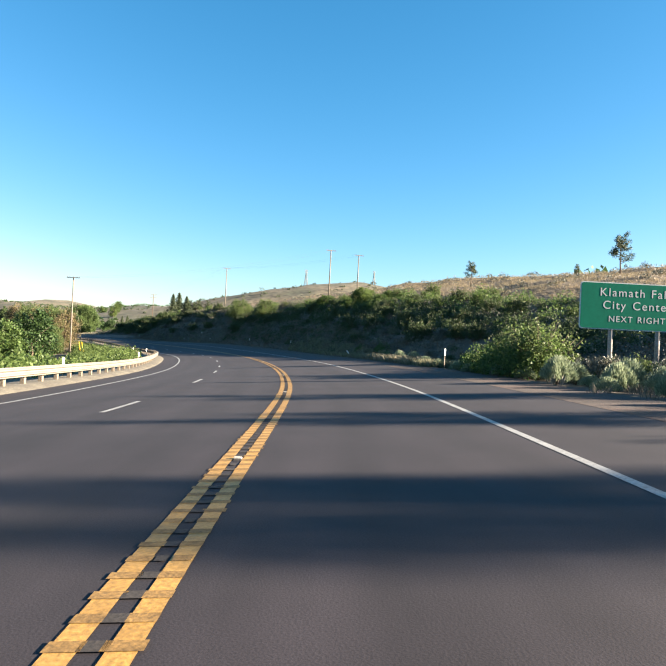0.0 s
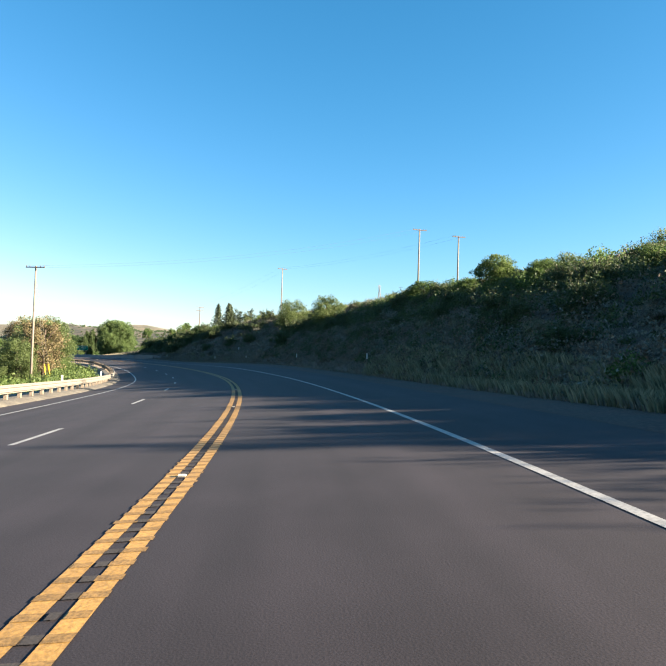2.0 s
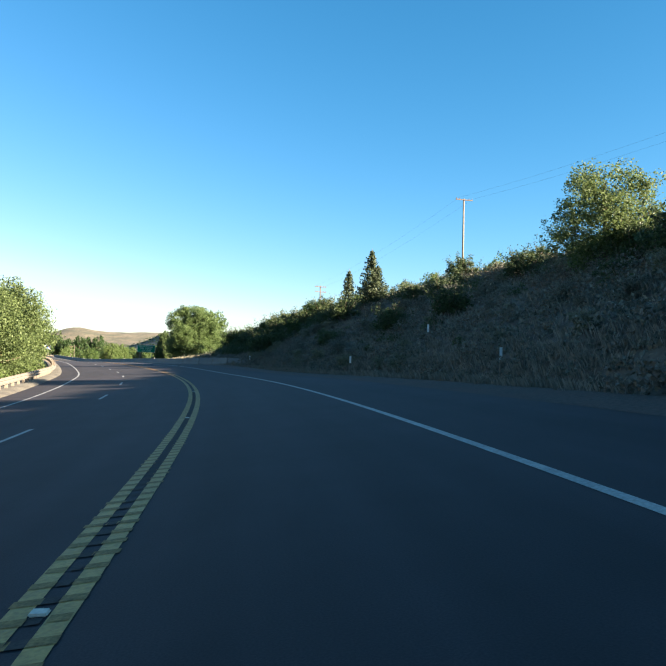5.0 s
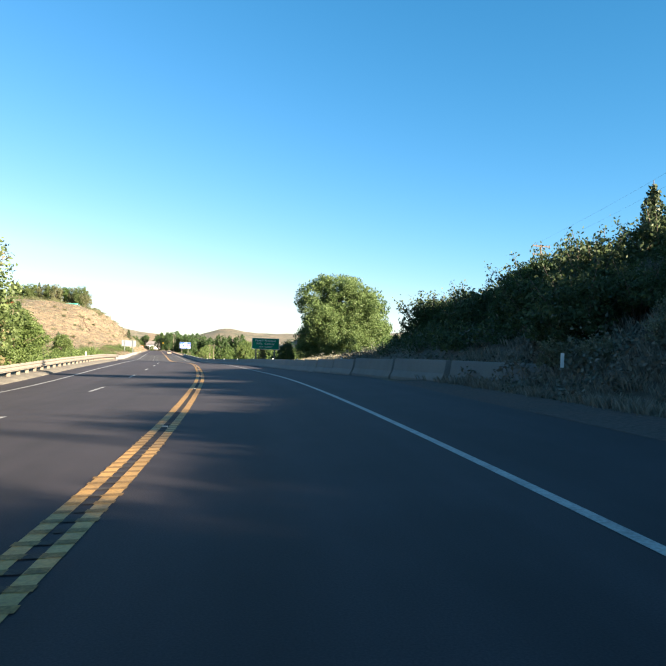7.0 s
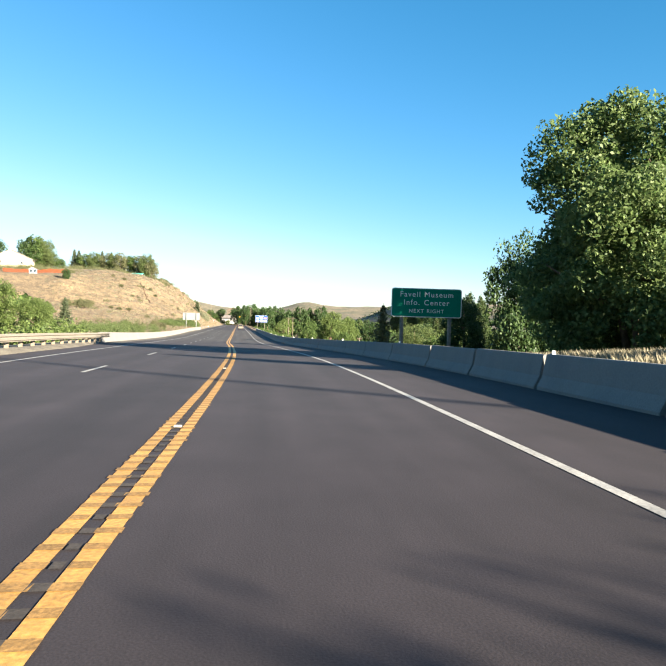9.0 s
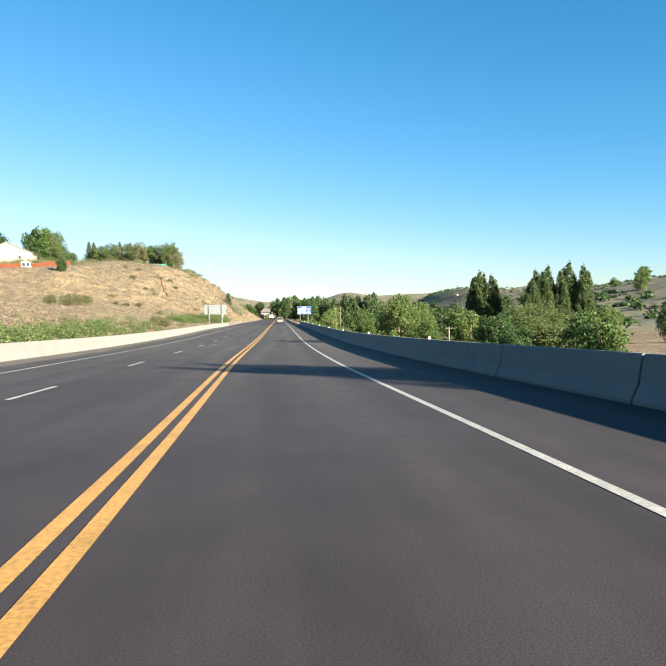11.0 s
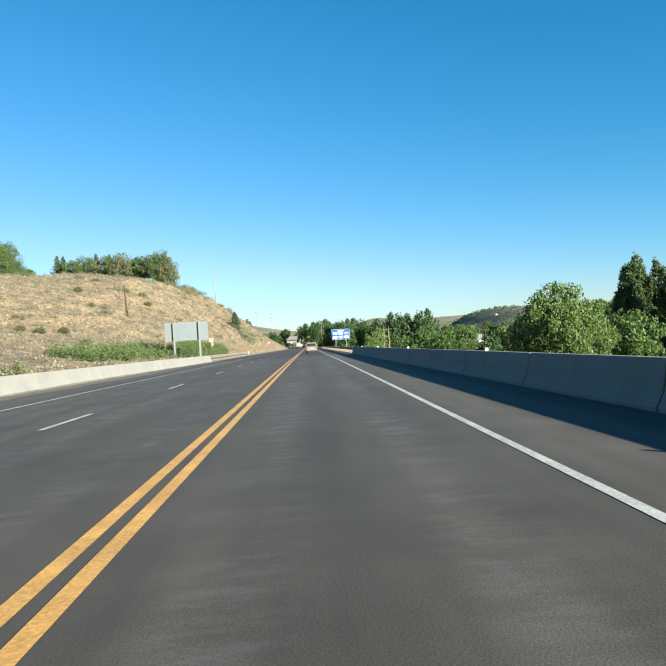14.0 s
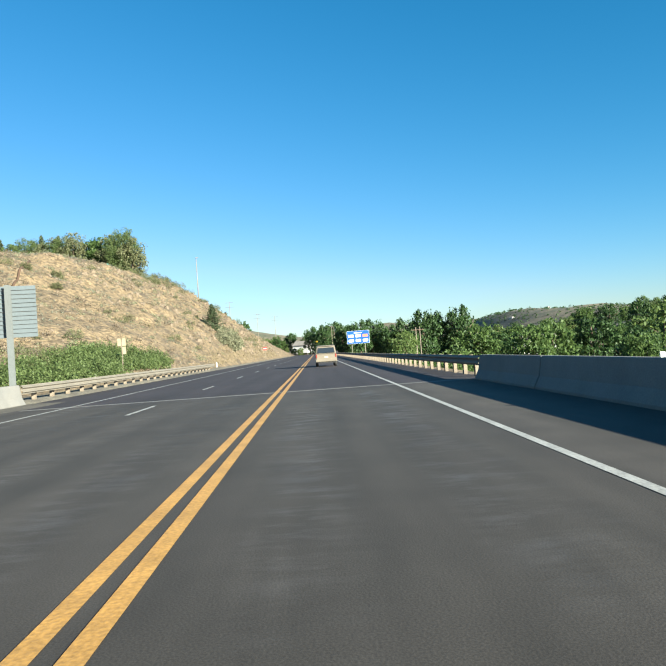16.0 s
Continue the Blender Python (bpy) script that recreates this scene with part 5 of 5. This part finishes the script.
p = on_road(24.5, 11.8)
guide_sign(Vector((p[0], p[1], 6.55)), heading(20) - 2, 4.35, 1.78, [("Klamath  Falls", 0.44, 0.5), ("City  Center", 0.44, 0.02), ("NEXT  RIGHT", 0.32, -0.5)],
           "green highway sign with white letters on timber posts", (-0.9, 0.9), 3.0, mat("grey_timber", (0.281, 0.264, 0.246), 0.85, fine=20))
guide_sign(Vector((8.8, -155.05, 3.72)), -6, 3.36, 1.38, [("Favell  Museum", 0.36, 0.385), ("Info.  Center", 0.36, 0.0), ("NEXT  RIGHT", 0.25, -0.4)],
           "green museum sign with white letters on two posts", (-1.15, 1.15), 5.2, WOOD)

back_sign = thing("sign_back", Matrix.Translation((-14.73, 29.3, 3.96)) @ pose(0, 0, 0, 0, 0, -167), "bare back of a large ribbed aluminium road sign on two posts", "road sign")
for k in range(12):
    part("panel", box(5.3, 0.03, 0.182, ALUMINIUM, (0, -0.02, -1.135 + k * 0.189), 0.006), back_sign)
    part("rib", box(5.3, 0.06, 0.03, ALUMINIUM, (0, 0.025, -1.14 + k * 0.189), 0.006), back_sign)
for x in (-1.55, 1.55):
    part("post", join("post", [box(0.24, 0.016, 5.45, POST_STEEL, (x, 0.29, -4.3), 0.004), box(0.24, 0.016, 5.45, POST_STEEL, (x, 0.07, -4.3), 0.004), box(0.014, 0.2, 5.45, POST_STEEL, (x, 0.18, -4.3))]), back_sign, "wide-flanged steel post")

blue = thing("logo_sign", Matrix.Translation((13.1, 203, 4.9)) @ pose(0, 0, 0, 0, 0, -3), "blue roadside services sign with six white panels", "road sign")
part("panel", plate(6.7, 3.8, SIGN_BLUE), blue)
part("rim", plate(6.78, 3.88, SIGN_WHITE, thick=0.02), blue, "white rim")
part("heading", box(2.4, 0.02, 0.22, SIGN_WHITE, (0, -0.03, 1.2)), blue)
colours = [SIGN_WHITE, SIGN_WHITE, mat("red_logo", (0.55, 0.16, 0.08), 0.5, bump=0), SIGN_WHITE, SIGN_WHITE, SIGN_WHITE]
for k, cm in enumerate(colours):
    part("logo_panel", box(1.55, 0.03, 0.8, cm, (-2.15 + (k % 3) * 2.15, -0.03, 0.0 - (k // 3) * 1.45), 0.02), blue)
for x in (-2.0, 2.0):
    part("post", box(0.2, 0.2, 7.5, STEEL, (x, 0.2, -6.2), 0.015), blue)

# small roadside markers
def delineator(at, h=1.15, label="white roadside delineator post"):
    t = thing("delineator", Matrix.Translation(at), label, "marker post", "delineators")
    part("post", box(0.06, 0.03, h + 0.3, WOOD, (0, 0, -0.3), 0.006), t)
    part("plate", box(0.11, 0.012, 0.38, SIGN_WHITE, (0, -0.022, h - 0.4), 0.004), t, "white reflector plate")
    return t


for s, lat in ((37.2, 8.0), (93, 7.8), (118.4, 7.9), (145.5, 8.0), (161.2, 7.2), (195.5, 8.4)):
    delineator(spot(s, lat))
delineator(spot(157.2, 10.0), 1.1, "white marker plate on a post up the bank")
fallen = delineator(spot(59.4, 7.0), 0.95, "bent white delineator post leaning over the gravel")
fallen.matrix_basis = Matrix.Translation(spot(59.4, 7.0, -0.02)) @ pose(0, 0, 0, 0, -38, heading(59))
for s in (32.8, 60, 93, 120, 248):
    delineator(spot(s, -11.6), 1.1)

marker = thing("cabinet_marker", Matrix.Translation((-15.1, 52.9, 1.25)), "cream marker plates on a post in the brush", "marker post")
part("post", box(0.09, 0.06, 3.0, WOOD, (0, 0.05, -1.0), 0.008), marker)
CREAM = mat("cream_plate", (0.27, 0.225, 0.15), 0.6)
for x, z, h in ((-0.18, 1.55, 0.62), (0.18, 1.55, 0.62), (0.18, 0.9, 0.6)):
    part("plate", box(0.31, 0.02, h, CREAM, (x, 0, z), 0.01), marker)

no_entry = thing("red_sign", Matrix.Translation(spot(S_END + 168, -12.6)), "small red and white warning sign on a post", "road sign")
part("plate", plate(0.9, 0.75, mat("red_sign_sheeting", (0.5, 0.03, 0.03), 0.5, vary=0.05, bump=0), corner=0.06), no_entry, m=Matrix.Translation((0, 0, 2.3)))
part("bar", box(0.7, 0.01, 0.14, SIGN_WHITE, (0, -0.022, 2.23)), no_entry, "white bar")
part("post", box(0.08, 0.08, 2.6, WOOD, (0, 0.07, -0.3)), no_entry)

diamond = thing("warning_sign", Matrix.Translation((0.9, 396, 3.9)), "yellow diamond warning sign on a post", "road sign")
part("plate", plate(1.2, 1.2, SIGN_YELLOW, corner=0.08), diamond, m=Matrix.Translation((0, 0, 3.4)) @ pose(0, 0, 0, 0, 45, 0))
part("post", box(0.1, 0.1, 7.2, WOOD, (0, 0.1, -3.8)), diamond)

# ---- poles ----


def utility_pole(at, h, arms, label, turn=0.0, lean=0.0, name="utility_pole", material=None, width=2.6):
    """arms: heights below the top of its cross-arms."""
    material = material or WOOD
    t = thing(name, Matrix.Translation(at) @ pose(0, 0, 0, 0, lean, turn), label, "pole")
    part("pole", rod(0.17, 0.11, [(0, 0, -0.8), (0, 0, h)], material, 10), t)
    for k, d in enumerate(arms):
        arm = part("cross_arm", box(width, 0.12, 0.13, BARK, (0, -0.14, h - d - 0.1), 0.012), t)
        for x in (-0.46, -0.28, 0.28, 0.46):
            part("insulator", rod(0.05, 0.035, [(x * width, -0.14, h - d + 0.03), (x * width, -0.14, h - d + 0.22)], BARK, 6), arm)
    return t


def pole_at(x, y, top, arms, label, turn=0.0, **k):
    s, lat = s_of(x, y)
    g = spot(s, lat)
    return utility_pole(Vector((x, y, g.z)), top - g.z, arms, label, turn, **k)


POLES = "weathered wooden utility pole with a cross-arm"
pole_at(30.4, -272.8, 26.8, (0.15,), POLES, -20)
pole_at(38.8, -274.4, 26.5, (0.15,), POLES, -20)
pole_at(40.3, -213.5, 25.8, (0.15,), POLES, -10)
pole_at(44.3, -159.2, 18.3, (0.2, 1.3), "wooden utility pole with two cross-arms", 0, material=BARK)
pole_at(-31.6, -267.1, 14.1, (0.15,), POLES, -45)
pole_at(30.7, 195.1, 6.6, (0.9,), "short wooden utility pole in the valley", 0)
pole_at(26.97, 178.1, 6.0, (0.7,), "short wooden utility pole in the valley", 10)
pole_at(30.3, -19.3, -0.4, (0.3,), "low wooden pole with white insulators", 0, width=1.2)
pole_at(9.3, 363, 14.7, (0.2,), POLES)
pole_at(10.6, 366, 14.2, (), "bare weathered wooden pole beyond the signs")
for x, y, top in ((-24.5, 423.4, 25.6), (-33, 395, 26.0), (-42, 340, 29.5)):
    pole_at(x, y, top, (0.3, 2.6), "tall wooden power pole with two cross-arms", width=4.2)
stay_foot = spot(*s_of(-30.0, -268.4))
stays = thing("stay_wire", Matrix.Translation(stay_foot), "pole's stay wires in bright yellow plastic guards", "stay wire")
for dx in (0.0, 0.55):
    top = Vector((-31.6, -267.1, 13.0)) - stay_foot
    foot = Vector((dx, -0.3 * dx, -0.1))
    part("wire", rod(0.012, 0.012, [foot, top], STEEL, 5), stays)
    part("guard", rod(0.06, 0.06, [foot.lerp(top, 0.01), foot.lerp(top, 0.2)], SIGN_YELLOW, 8), stays, "yellow plastic guard")
mast = thing("light_mast", Matrix.Translation(spot(*s_of(-32.8, 195.0))), "slender grey lighting mast on the hill", "pole")
mh = 30.9 - spot(*s_of(-32.8, 195.0)).z
part("pole", rod(0.16, 0.09, [(0, 0, -0.5), (0, 0, mh)], STEEL, 10), mast)
part("lamp_head", box(0.9, 0.4, 0.16, STEEL, (0.2, 0, mh), 0.03), mast)

# stones of the road cutting
b = bmesh.new()
for k in range(2600):
    s, lat = rng.uniform(330, 660), -14 - 40 * rng.uniform(0, 1) ** 1.2
    g = spot(s, lat)
    r = rng.uniform(0.06, 0.34) * (1.3 if s > 520 else 0.8)
    if k % 5 == 1:      # rubble below the brow
        s, lat, r = rng.uniform(468, 530), rng.uniform(-66, -26), rng.uniform(0.15, 0.5)
        g = spot(s, lat, 0.2 * r)
    if k % 5 == 0:      # ledges of the steep end
        s, lat, r = rng.uniform(515, 660), -13.6 - 24 * rng.uniform(0, 1) ** 1.1, rng.uniform(0.3, 0.85)
        g = spot(s, lat, 0.3 * r)
    m = Matrix.Translation(g) @ Euler(rng.uniform(0, 6, 3)).to_matrix().to_4x4() @ Matrix.Diagonal((r, r * rng.uniform(0.6, 1), r * rng.uniform(0.4, 0.8), 1))
    v = bmesh.ops.create_icosphere(b, subdivisions=1, radius=1, matrix=m)["verts"]
    for q in v:
        q.co += Vector(rng.normal(0, 0.12 * r, 3))
me = bpy.data.meshes.new("rocks")
b.to_mesh(me)
b.free()
me.materials.append(mat("tan_rock", (0.135, 0.104, 0.073), 0.9, vary=0.35, scale=1.5, fine=9, bump=0.6))
tagged(new("rocks", me), "broken tan rocks on the dry cutting", "rocks", kind="stuff")

pipe_line = [spot(s, lat, -0.2) for s, lat in zip(np.linspace(488.4, 514.5, 24), np.linspace(-32.8, -40.2, 24))]
tagged(new("drain_pipe", rod(0.15, 0.15, pipe_line, mat("rusty_pipe", (0.085, 0.05, 0.03), 0.9, vary=0.3, scale=1, fine=8), 8)), "rusty brown drain pipe lying up the dry hill", "pipe")

# ---- the car ahead ----
TAN_PAINT = mat("tan_car_paint", (0.155, 0.132, 0.1), 0.4, 0.1, vary=0.06, scale=1, fine=6, bump=0, spec=0.6)
GLASS = mat("dark_car_glass", (0.015, 0.018, 0.02), 0.06, vary=0.05, bump=0, spec=0.8)
RUBBER = mat("tyre_rubber", (0.02, 0.02, 0.02), 0.85, vary=0.2, fine=30)
CHROME = mat("chrome", (0.6, 0.6, 0.58), 0.2, 0.9, vary=0.05, bump=0)
RED_LENS = mat("red_lens", (0.2, 0.03, 0.022), 0.25, vary=0.1, bump=0, spec=0.7)
BLACK_TRIM = mat("black_trim", (0.025, 0.025, 0.027), 0.6, vary=0.15, fine=30)


def profile_body(name, sections, material, bevel=0.05):
    """A shell out of (y, half width at the bottom, half width at the top, bottom, top) sections."""
    b = bmesh.new()
    rings = []
    for y, wb, wt, z0, z1 in sections:
        rings.append([b.verts.new(v) for v in ((-wb, y, z0), (wb, y, z0), (wt, y, z1), (-wt, y, z1))])
    for r, q in zip(rings, rings[1:]):
        for k in range(4):
            b.faces.new((r[k], r[(k + 1) % 4], q[(k + 1) % 4], q[k]))
    b.faces.new(rings[0][::-1])
    b.faces.new(rings[-1])
    bmesh.ops.recalc_face_normals(b, faces=b.faces)
    bmesh.ops.bevel(b, geom=list(b.edges), offset=bevel, segments=3, affect="EDGES")
    me = bpy.data.meshes.new(name)
    b.to_mesh(me)
    b.free()
    me.materials.append(material)
    return me


def wheel(r=0.36, w=0.24):
    tyre = rod(r, r, [(-w / 2, 0, 0), (w / 2, 0, 0)], RUBBER, 24)
    rim = rod(r * 0.62, r * 0.62, [(-w / 2 - 0.008, 0, 0), (w / 2 + 0.008, 0, 0)], CHROME, 16)
    return tyre, rim


def sport_utility(m, label):
    t = thing("car", m, label, "car")
    part("body", profile_body("body", [(-2.25, 0.86, 0.88, 0.5, 1.02), (-2.1, 0.9, 0.9, 0.42, 1.08), (0.7, 0.91, 0.9, 0.36, 1.08), (2.1, 0.89, 0.84, 0.38, 1.0), (2.3, 0.8, 0.76, 0.45, 0.88)], TAN_PAINT, 0.06), t)
    part("cabin", profile_body("cabin", [(-2.12, 0.87, 0.76, 1.04, 1.72), (-1.7, 0.88, 0.77, 1.04, 1.78), (0.1, 0.88, 0.76, 1.04, 1.77), (0.95, 0.86, 0.66, 1.04, 1.22)], TAN_PAINT, 0.05), t)
    part("rear_window", mesh_of("rear_window", [(-0.74, -2.165, 1.14), (0.74, -2.165, 1.14), (0.66, -2.10, 1.64), (-0.66, -2.10, 1.64)], [(0, 1, 2, 3)], GLASS), t, "dark rear window",
         Matrix.Translation((0, -0.012, 0)))
    for sx in (-1, 1):
        part("side_window", mesh_of("side_window", [(sx * 0.885, -1.85, 1.16), (sx * 0.885, 0.55, 1.16), (sx * 0.775, 0.05, 1.64), (sx * 0.775, -1.8, 1.64)], [(0, 1, 2, 3)], GLASS), t)
        part("tail_light", box(0.11, 0.06, 0.30, RED_LENS, (sx * 0.81, -2.235, 0.74), 0.015), t, "red tail light")
        mirror = part("mirror", box(0.2, 0.1, 0.15, BLACK_TRIM, (sx * 1.02, 0.72, 1.1), 0.02), t)
        part("roof_rail", rod(0.02, 0.02, [(sx * 0.6, -1.6, 1.8), (sx * 0.6, 0.0, 1.8)], BLACK_TRIM, 6), t)
    part("bumper", box(1.78, 0.18, 0.2, TAN_PAINT, (0, -2.3, 0.42), 0.03), t, "tan rear bumper")
    part("valance", box(1.5, 0.5, 0.14, BLACK_TRIM, (0, -2.0, 0.3), 0.03), t, "black underbody")
    part("number_plate", box(0.31, 0.02, 0.16, mat("faded_plate", (0.35, 0.32, 0.27), 0.6), (0, -2.28, 0.72), 0.004), t, "pale plate with plain bars")
    part("spoiler", box(1.3, 0.2, 0.05, TAN_PAINT, (0, -2.14, 1.7), 0.015), t)
    tyre, rim = wheel()
    for sx, y in itertools.product((-0.78, 0.78), (-1.4, 1.45)):
        w = part("wheel", tyre, t, "black tyre", Matrix.Translation((sx, y, 0.36)))
        part("rim", rim, w, "metal rim")
    return t


sport_utility(Matrix.Translation(on_road(S_END + 58.5, 0.85)), "dusty tan sport utility car driving ahead, seen from behind")

# ---- buildings ----
WALL_WHITE = mat("white_house_paint", (0.612, 0.603, 0.578), 0.7, vary=0.08, scale=0.6, fine=10)
ROOF_GREY = mat("grey_shingles", (0.22, 0.2, 0.18), 0.9, vary=0.25, scale=1, fine=8)
ORANGE = mat("orange_stained_boards", (0.202, 0.0544, 0.019), 0.8, vary=0.2, scale=1, fine=8)
PANE = mat("window_glass", (0.03, 0.04, 0.05), 0.1, vary=0.05, bump=0, spec=0.8)
TEAL = mat("teal_metal_roof", (0.05, 0.28, 0.22), 0.5, vary=0.1)


def house(at, turn, w, d, h, roof, label, wall_mat=None, roof_mat=None):
    """A gabled house; its gable looks to -y."""
    wall_mat, roof_mat = wall_mat or WALL_WHITE, roof_mat or ROOF_GREY
    t = thing("house", Matrix.Translation(at) @ pose(0, 0, 0, 0, 0, turn), label, "house")
    wall = part("wall", mesh_of("wall", [(-w / 2, -d / 2, -2), (w / 2, -d / 2, -2), (w / 2, d / 2, -2), (-w / 2, d / 2, -2), (-w / 2, -d / 2, h), (w / 2, -d / 2, h), (w / 2, d / 2, h), (-w / 2, d / 2, h), (0, -d / 2, h + roof), (0, d / 2, h + roof)],
                                [(0, 1, 5, 8, 4), (1, 2, 6, 5), (2, 3, 7, 9, 6), (3, 0, 4, 7)], wall_mat), t)
    for sx in (-1, 1):
        o = 0.45
        part("roof", mesh_of("roof", [(0, -d / 2 - o, h + roof + 0.12), (0, d / 2 + o, h + roof + 0.12), (sx * (w / 2 + o), d / 2 + o, h - roof * o / w * 2 + 0.12), (sx * (w / 2 + o), -d / 2 - o, h - roof * o / w * 2 + 0.12),
                                      (0, -d / 2 - o, h + roof - 0.06), (0, d / 2 + o, h + roof - 0.06), (sx * (w / 2 + o), d / 2 + o, h - roof * o / w * 2 - 0.06), (sx * (w / 2 + o), -d / 2 - o, h - roof * o / w * 2 - 0.06)],
                                     [(0, 1, 2, 3), (7, 6, 5, 4), (0, 3, 7, 4), (1, 5, 6, 2), (2, 6, 7, 3)], roof_mat), t)
    for x in (-w * 0.25, w * 0.25):
        win = part("window", box(1.1, 0.1, 1.3, SIGN_WHITE, (x, -d / 2, h * 0.38), 0.02), t)
        part("pane", box(0.94, 0.03, 1.14, PANE, (x, -d / 2 - 0.05, h * 0.38 + 0.08)), win)
    for y in (-d * 0.2, d * 0.2):
        win = part("window", box(0.1, 1.1, 1.2, SIGN_WHITE, (w / 2, y, h * 0.4), 0.02), t)
        part("pane", box(0.03, 0.94, 1.04, PANE, (w / 2 + 0.05, y, h * 0.4 + 0.08)), win)
    return t


house(Vector((-7.5, 414, 3.2)), 55, 7, 11, 3.0, 2.4, "white gabled house beside the road's end")
house(Vector((-96.5, 118, 23.0)), 12, 16.5, 12, 3.6, 3.7, "cream house with a low gable on the hill", mat("cream_paint", (0.33, 0.29, 0.22), 0.7, vary=0.08))
house(Vector((-51, 161, 23.2)), 75, 3.4, 5.5, 1.7, 0.7, "small brown shed with a teal roof under trees", WOOD, TEAL)
house(Vector((57, 172, -4.0)), 80, 8, 12, 4.2, 1.4, "pale low building among valley trees")
FAR_PAINT = mat("weathered_pale_paint", (0.3, 0.29, 0.27), 0.8, vary=0.1, scale=0.6, fine=10)
for x, y, a in ((150, 900, 20), (230, 880, -10), (380, 1280, 30), (455, 1290, 10), (500, 1310, 50)):
    house(spot(*s_of(x, y)), a, 6, 8, 2.2, 1.5, "far pale house on the valley's side", FAR_PAINT)

# the orange fence on the left hill
base = spot(*s_of(-80, 90))
fence = thing("board_fence", Matrix.Translation(base), "orange-stained board fence along the hill", "fence")
board = box(0.24, 0.03, 1.55, ORANGE, (0, 0, 0), 0.006)
for k in range(92):
    x, y = -92 + k * 0.295, 93 - k * 0.1
    g = spot(*s_of(x, y))
    part("board", board, fence, m=Matrix.Translation(Vector((x, y, g.z - 0.15 + 0.1 * math.sin(k * 0.7))) - base) @ pose(0, 0, 0, 0, 0, -18.7))
fence_post = box(0.12, 0.12, 1.75, WOOD, (0, 0, -0.2), 0.01)
for k in range(10):
    x, y = -92 + k * 2.95, 93.1 - k * 1.0
    g = spot(*s_of(x, y))
    part("post", fence_post, fence, m=Matrix.Translation(Vector((x, y + 0.1, g.z)) - base))
shed_paint = mat("pale_blue_siding", (0.33, 0.42, 0.47), 0.7, vary=0.12, scale=1, fine=8)
house(spot(*s_of(-77, 80)) + Vector((0, 0, -0.3)), 12, 2.6, 2.4, 2.2, 0.6, "small pale blue shed in front of the orange fence", shed_paint, ROOF_GREY)

# ---- power lines ----


def wire(p, q, sag, name="power_line", r=0.0065):
    pts = [Vector(p).lerp(Vector(q), k / 14) - Vector((0, 0, sag * (1 - (2 * k / 14 - 1) ** 2))) for k in range(15)]
    return tagged(new(name, rod(r, r, pts, BLACK_TRIM, 5)), "thin dark overhead power line between poles", "wire", "power lines")


for o in (-1.1, 1.1):
    wire((30.7 + o, 195.1, 6.0), (9.3 + o, 363, 14.4), 1.6, r=0.016)
    wire((30.7 + o, 195.1, 6.0), (60 + o, 60, 4.5), 1.5, r=0.016)
    wire((38.8 + o, -274.4, 26.5), (40.3 + o, -213.5, 25.8), 0.9)
    wire((40.3 + o, -213.5, 25.7), (44.3 + o, -159.2, 18.2), 0.8)
    wire((30.4 + o, -272.8, 26.7), (-31.6 + o, -267.1, 14.0), 1.5)


def pylon(x, y, h, label="far steel lattice pylon on the ridge"):
    """A lattice tower with two cross-beams."""
    s, lat = s_of(x, y)
    g = spot(s, lat)
    t = thing("pylon", Matrix.Translation(g) @ pose(0, 0, 0, 0, 0, 30), label, "pylon", "far pylons")
    for sx, sy in itertools.product((-1, 1), (-1, 1)):
        part("leg", rod(0.35, 0.2, [(sx * h * 0.1, sy * h * 0.1, -1), (sx * h * 0.03, sy * h * 0.03, h * 0.7), (sx * h * 0.16, sy * h * 0.03, h)], STEEL, 5), t)
    for z, w in ((1.0, 0.26), (0.86, 0.2)):
        part("beam", rod(0.3, 0.3, [(-h * w, 0, h * z), (h * w, 0, h * z)], STEEL, 5), t)
    for k in range(5):
        z = h * 0.14 * k
        wd = h * (0.1 - 0.07 * k / 5)
        part("brace", rod(0.14, 0.14, [(-wd, -wd, z), (wd * 0.85, -wd * 0.85, z + h * 0.14)], STEEL, 4), t)
    return t


for x, y, h in ((520, 295, 21), (588, 232, 18), (610, 130, 26)):
    pylon(x, y, h)
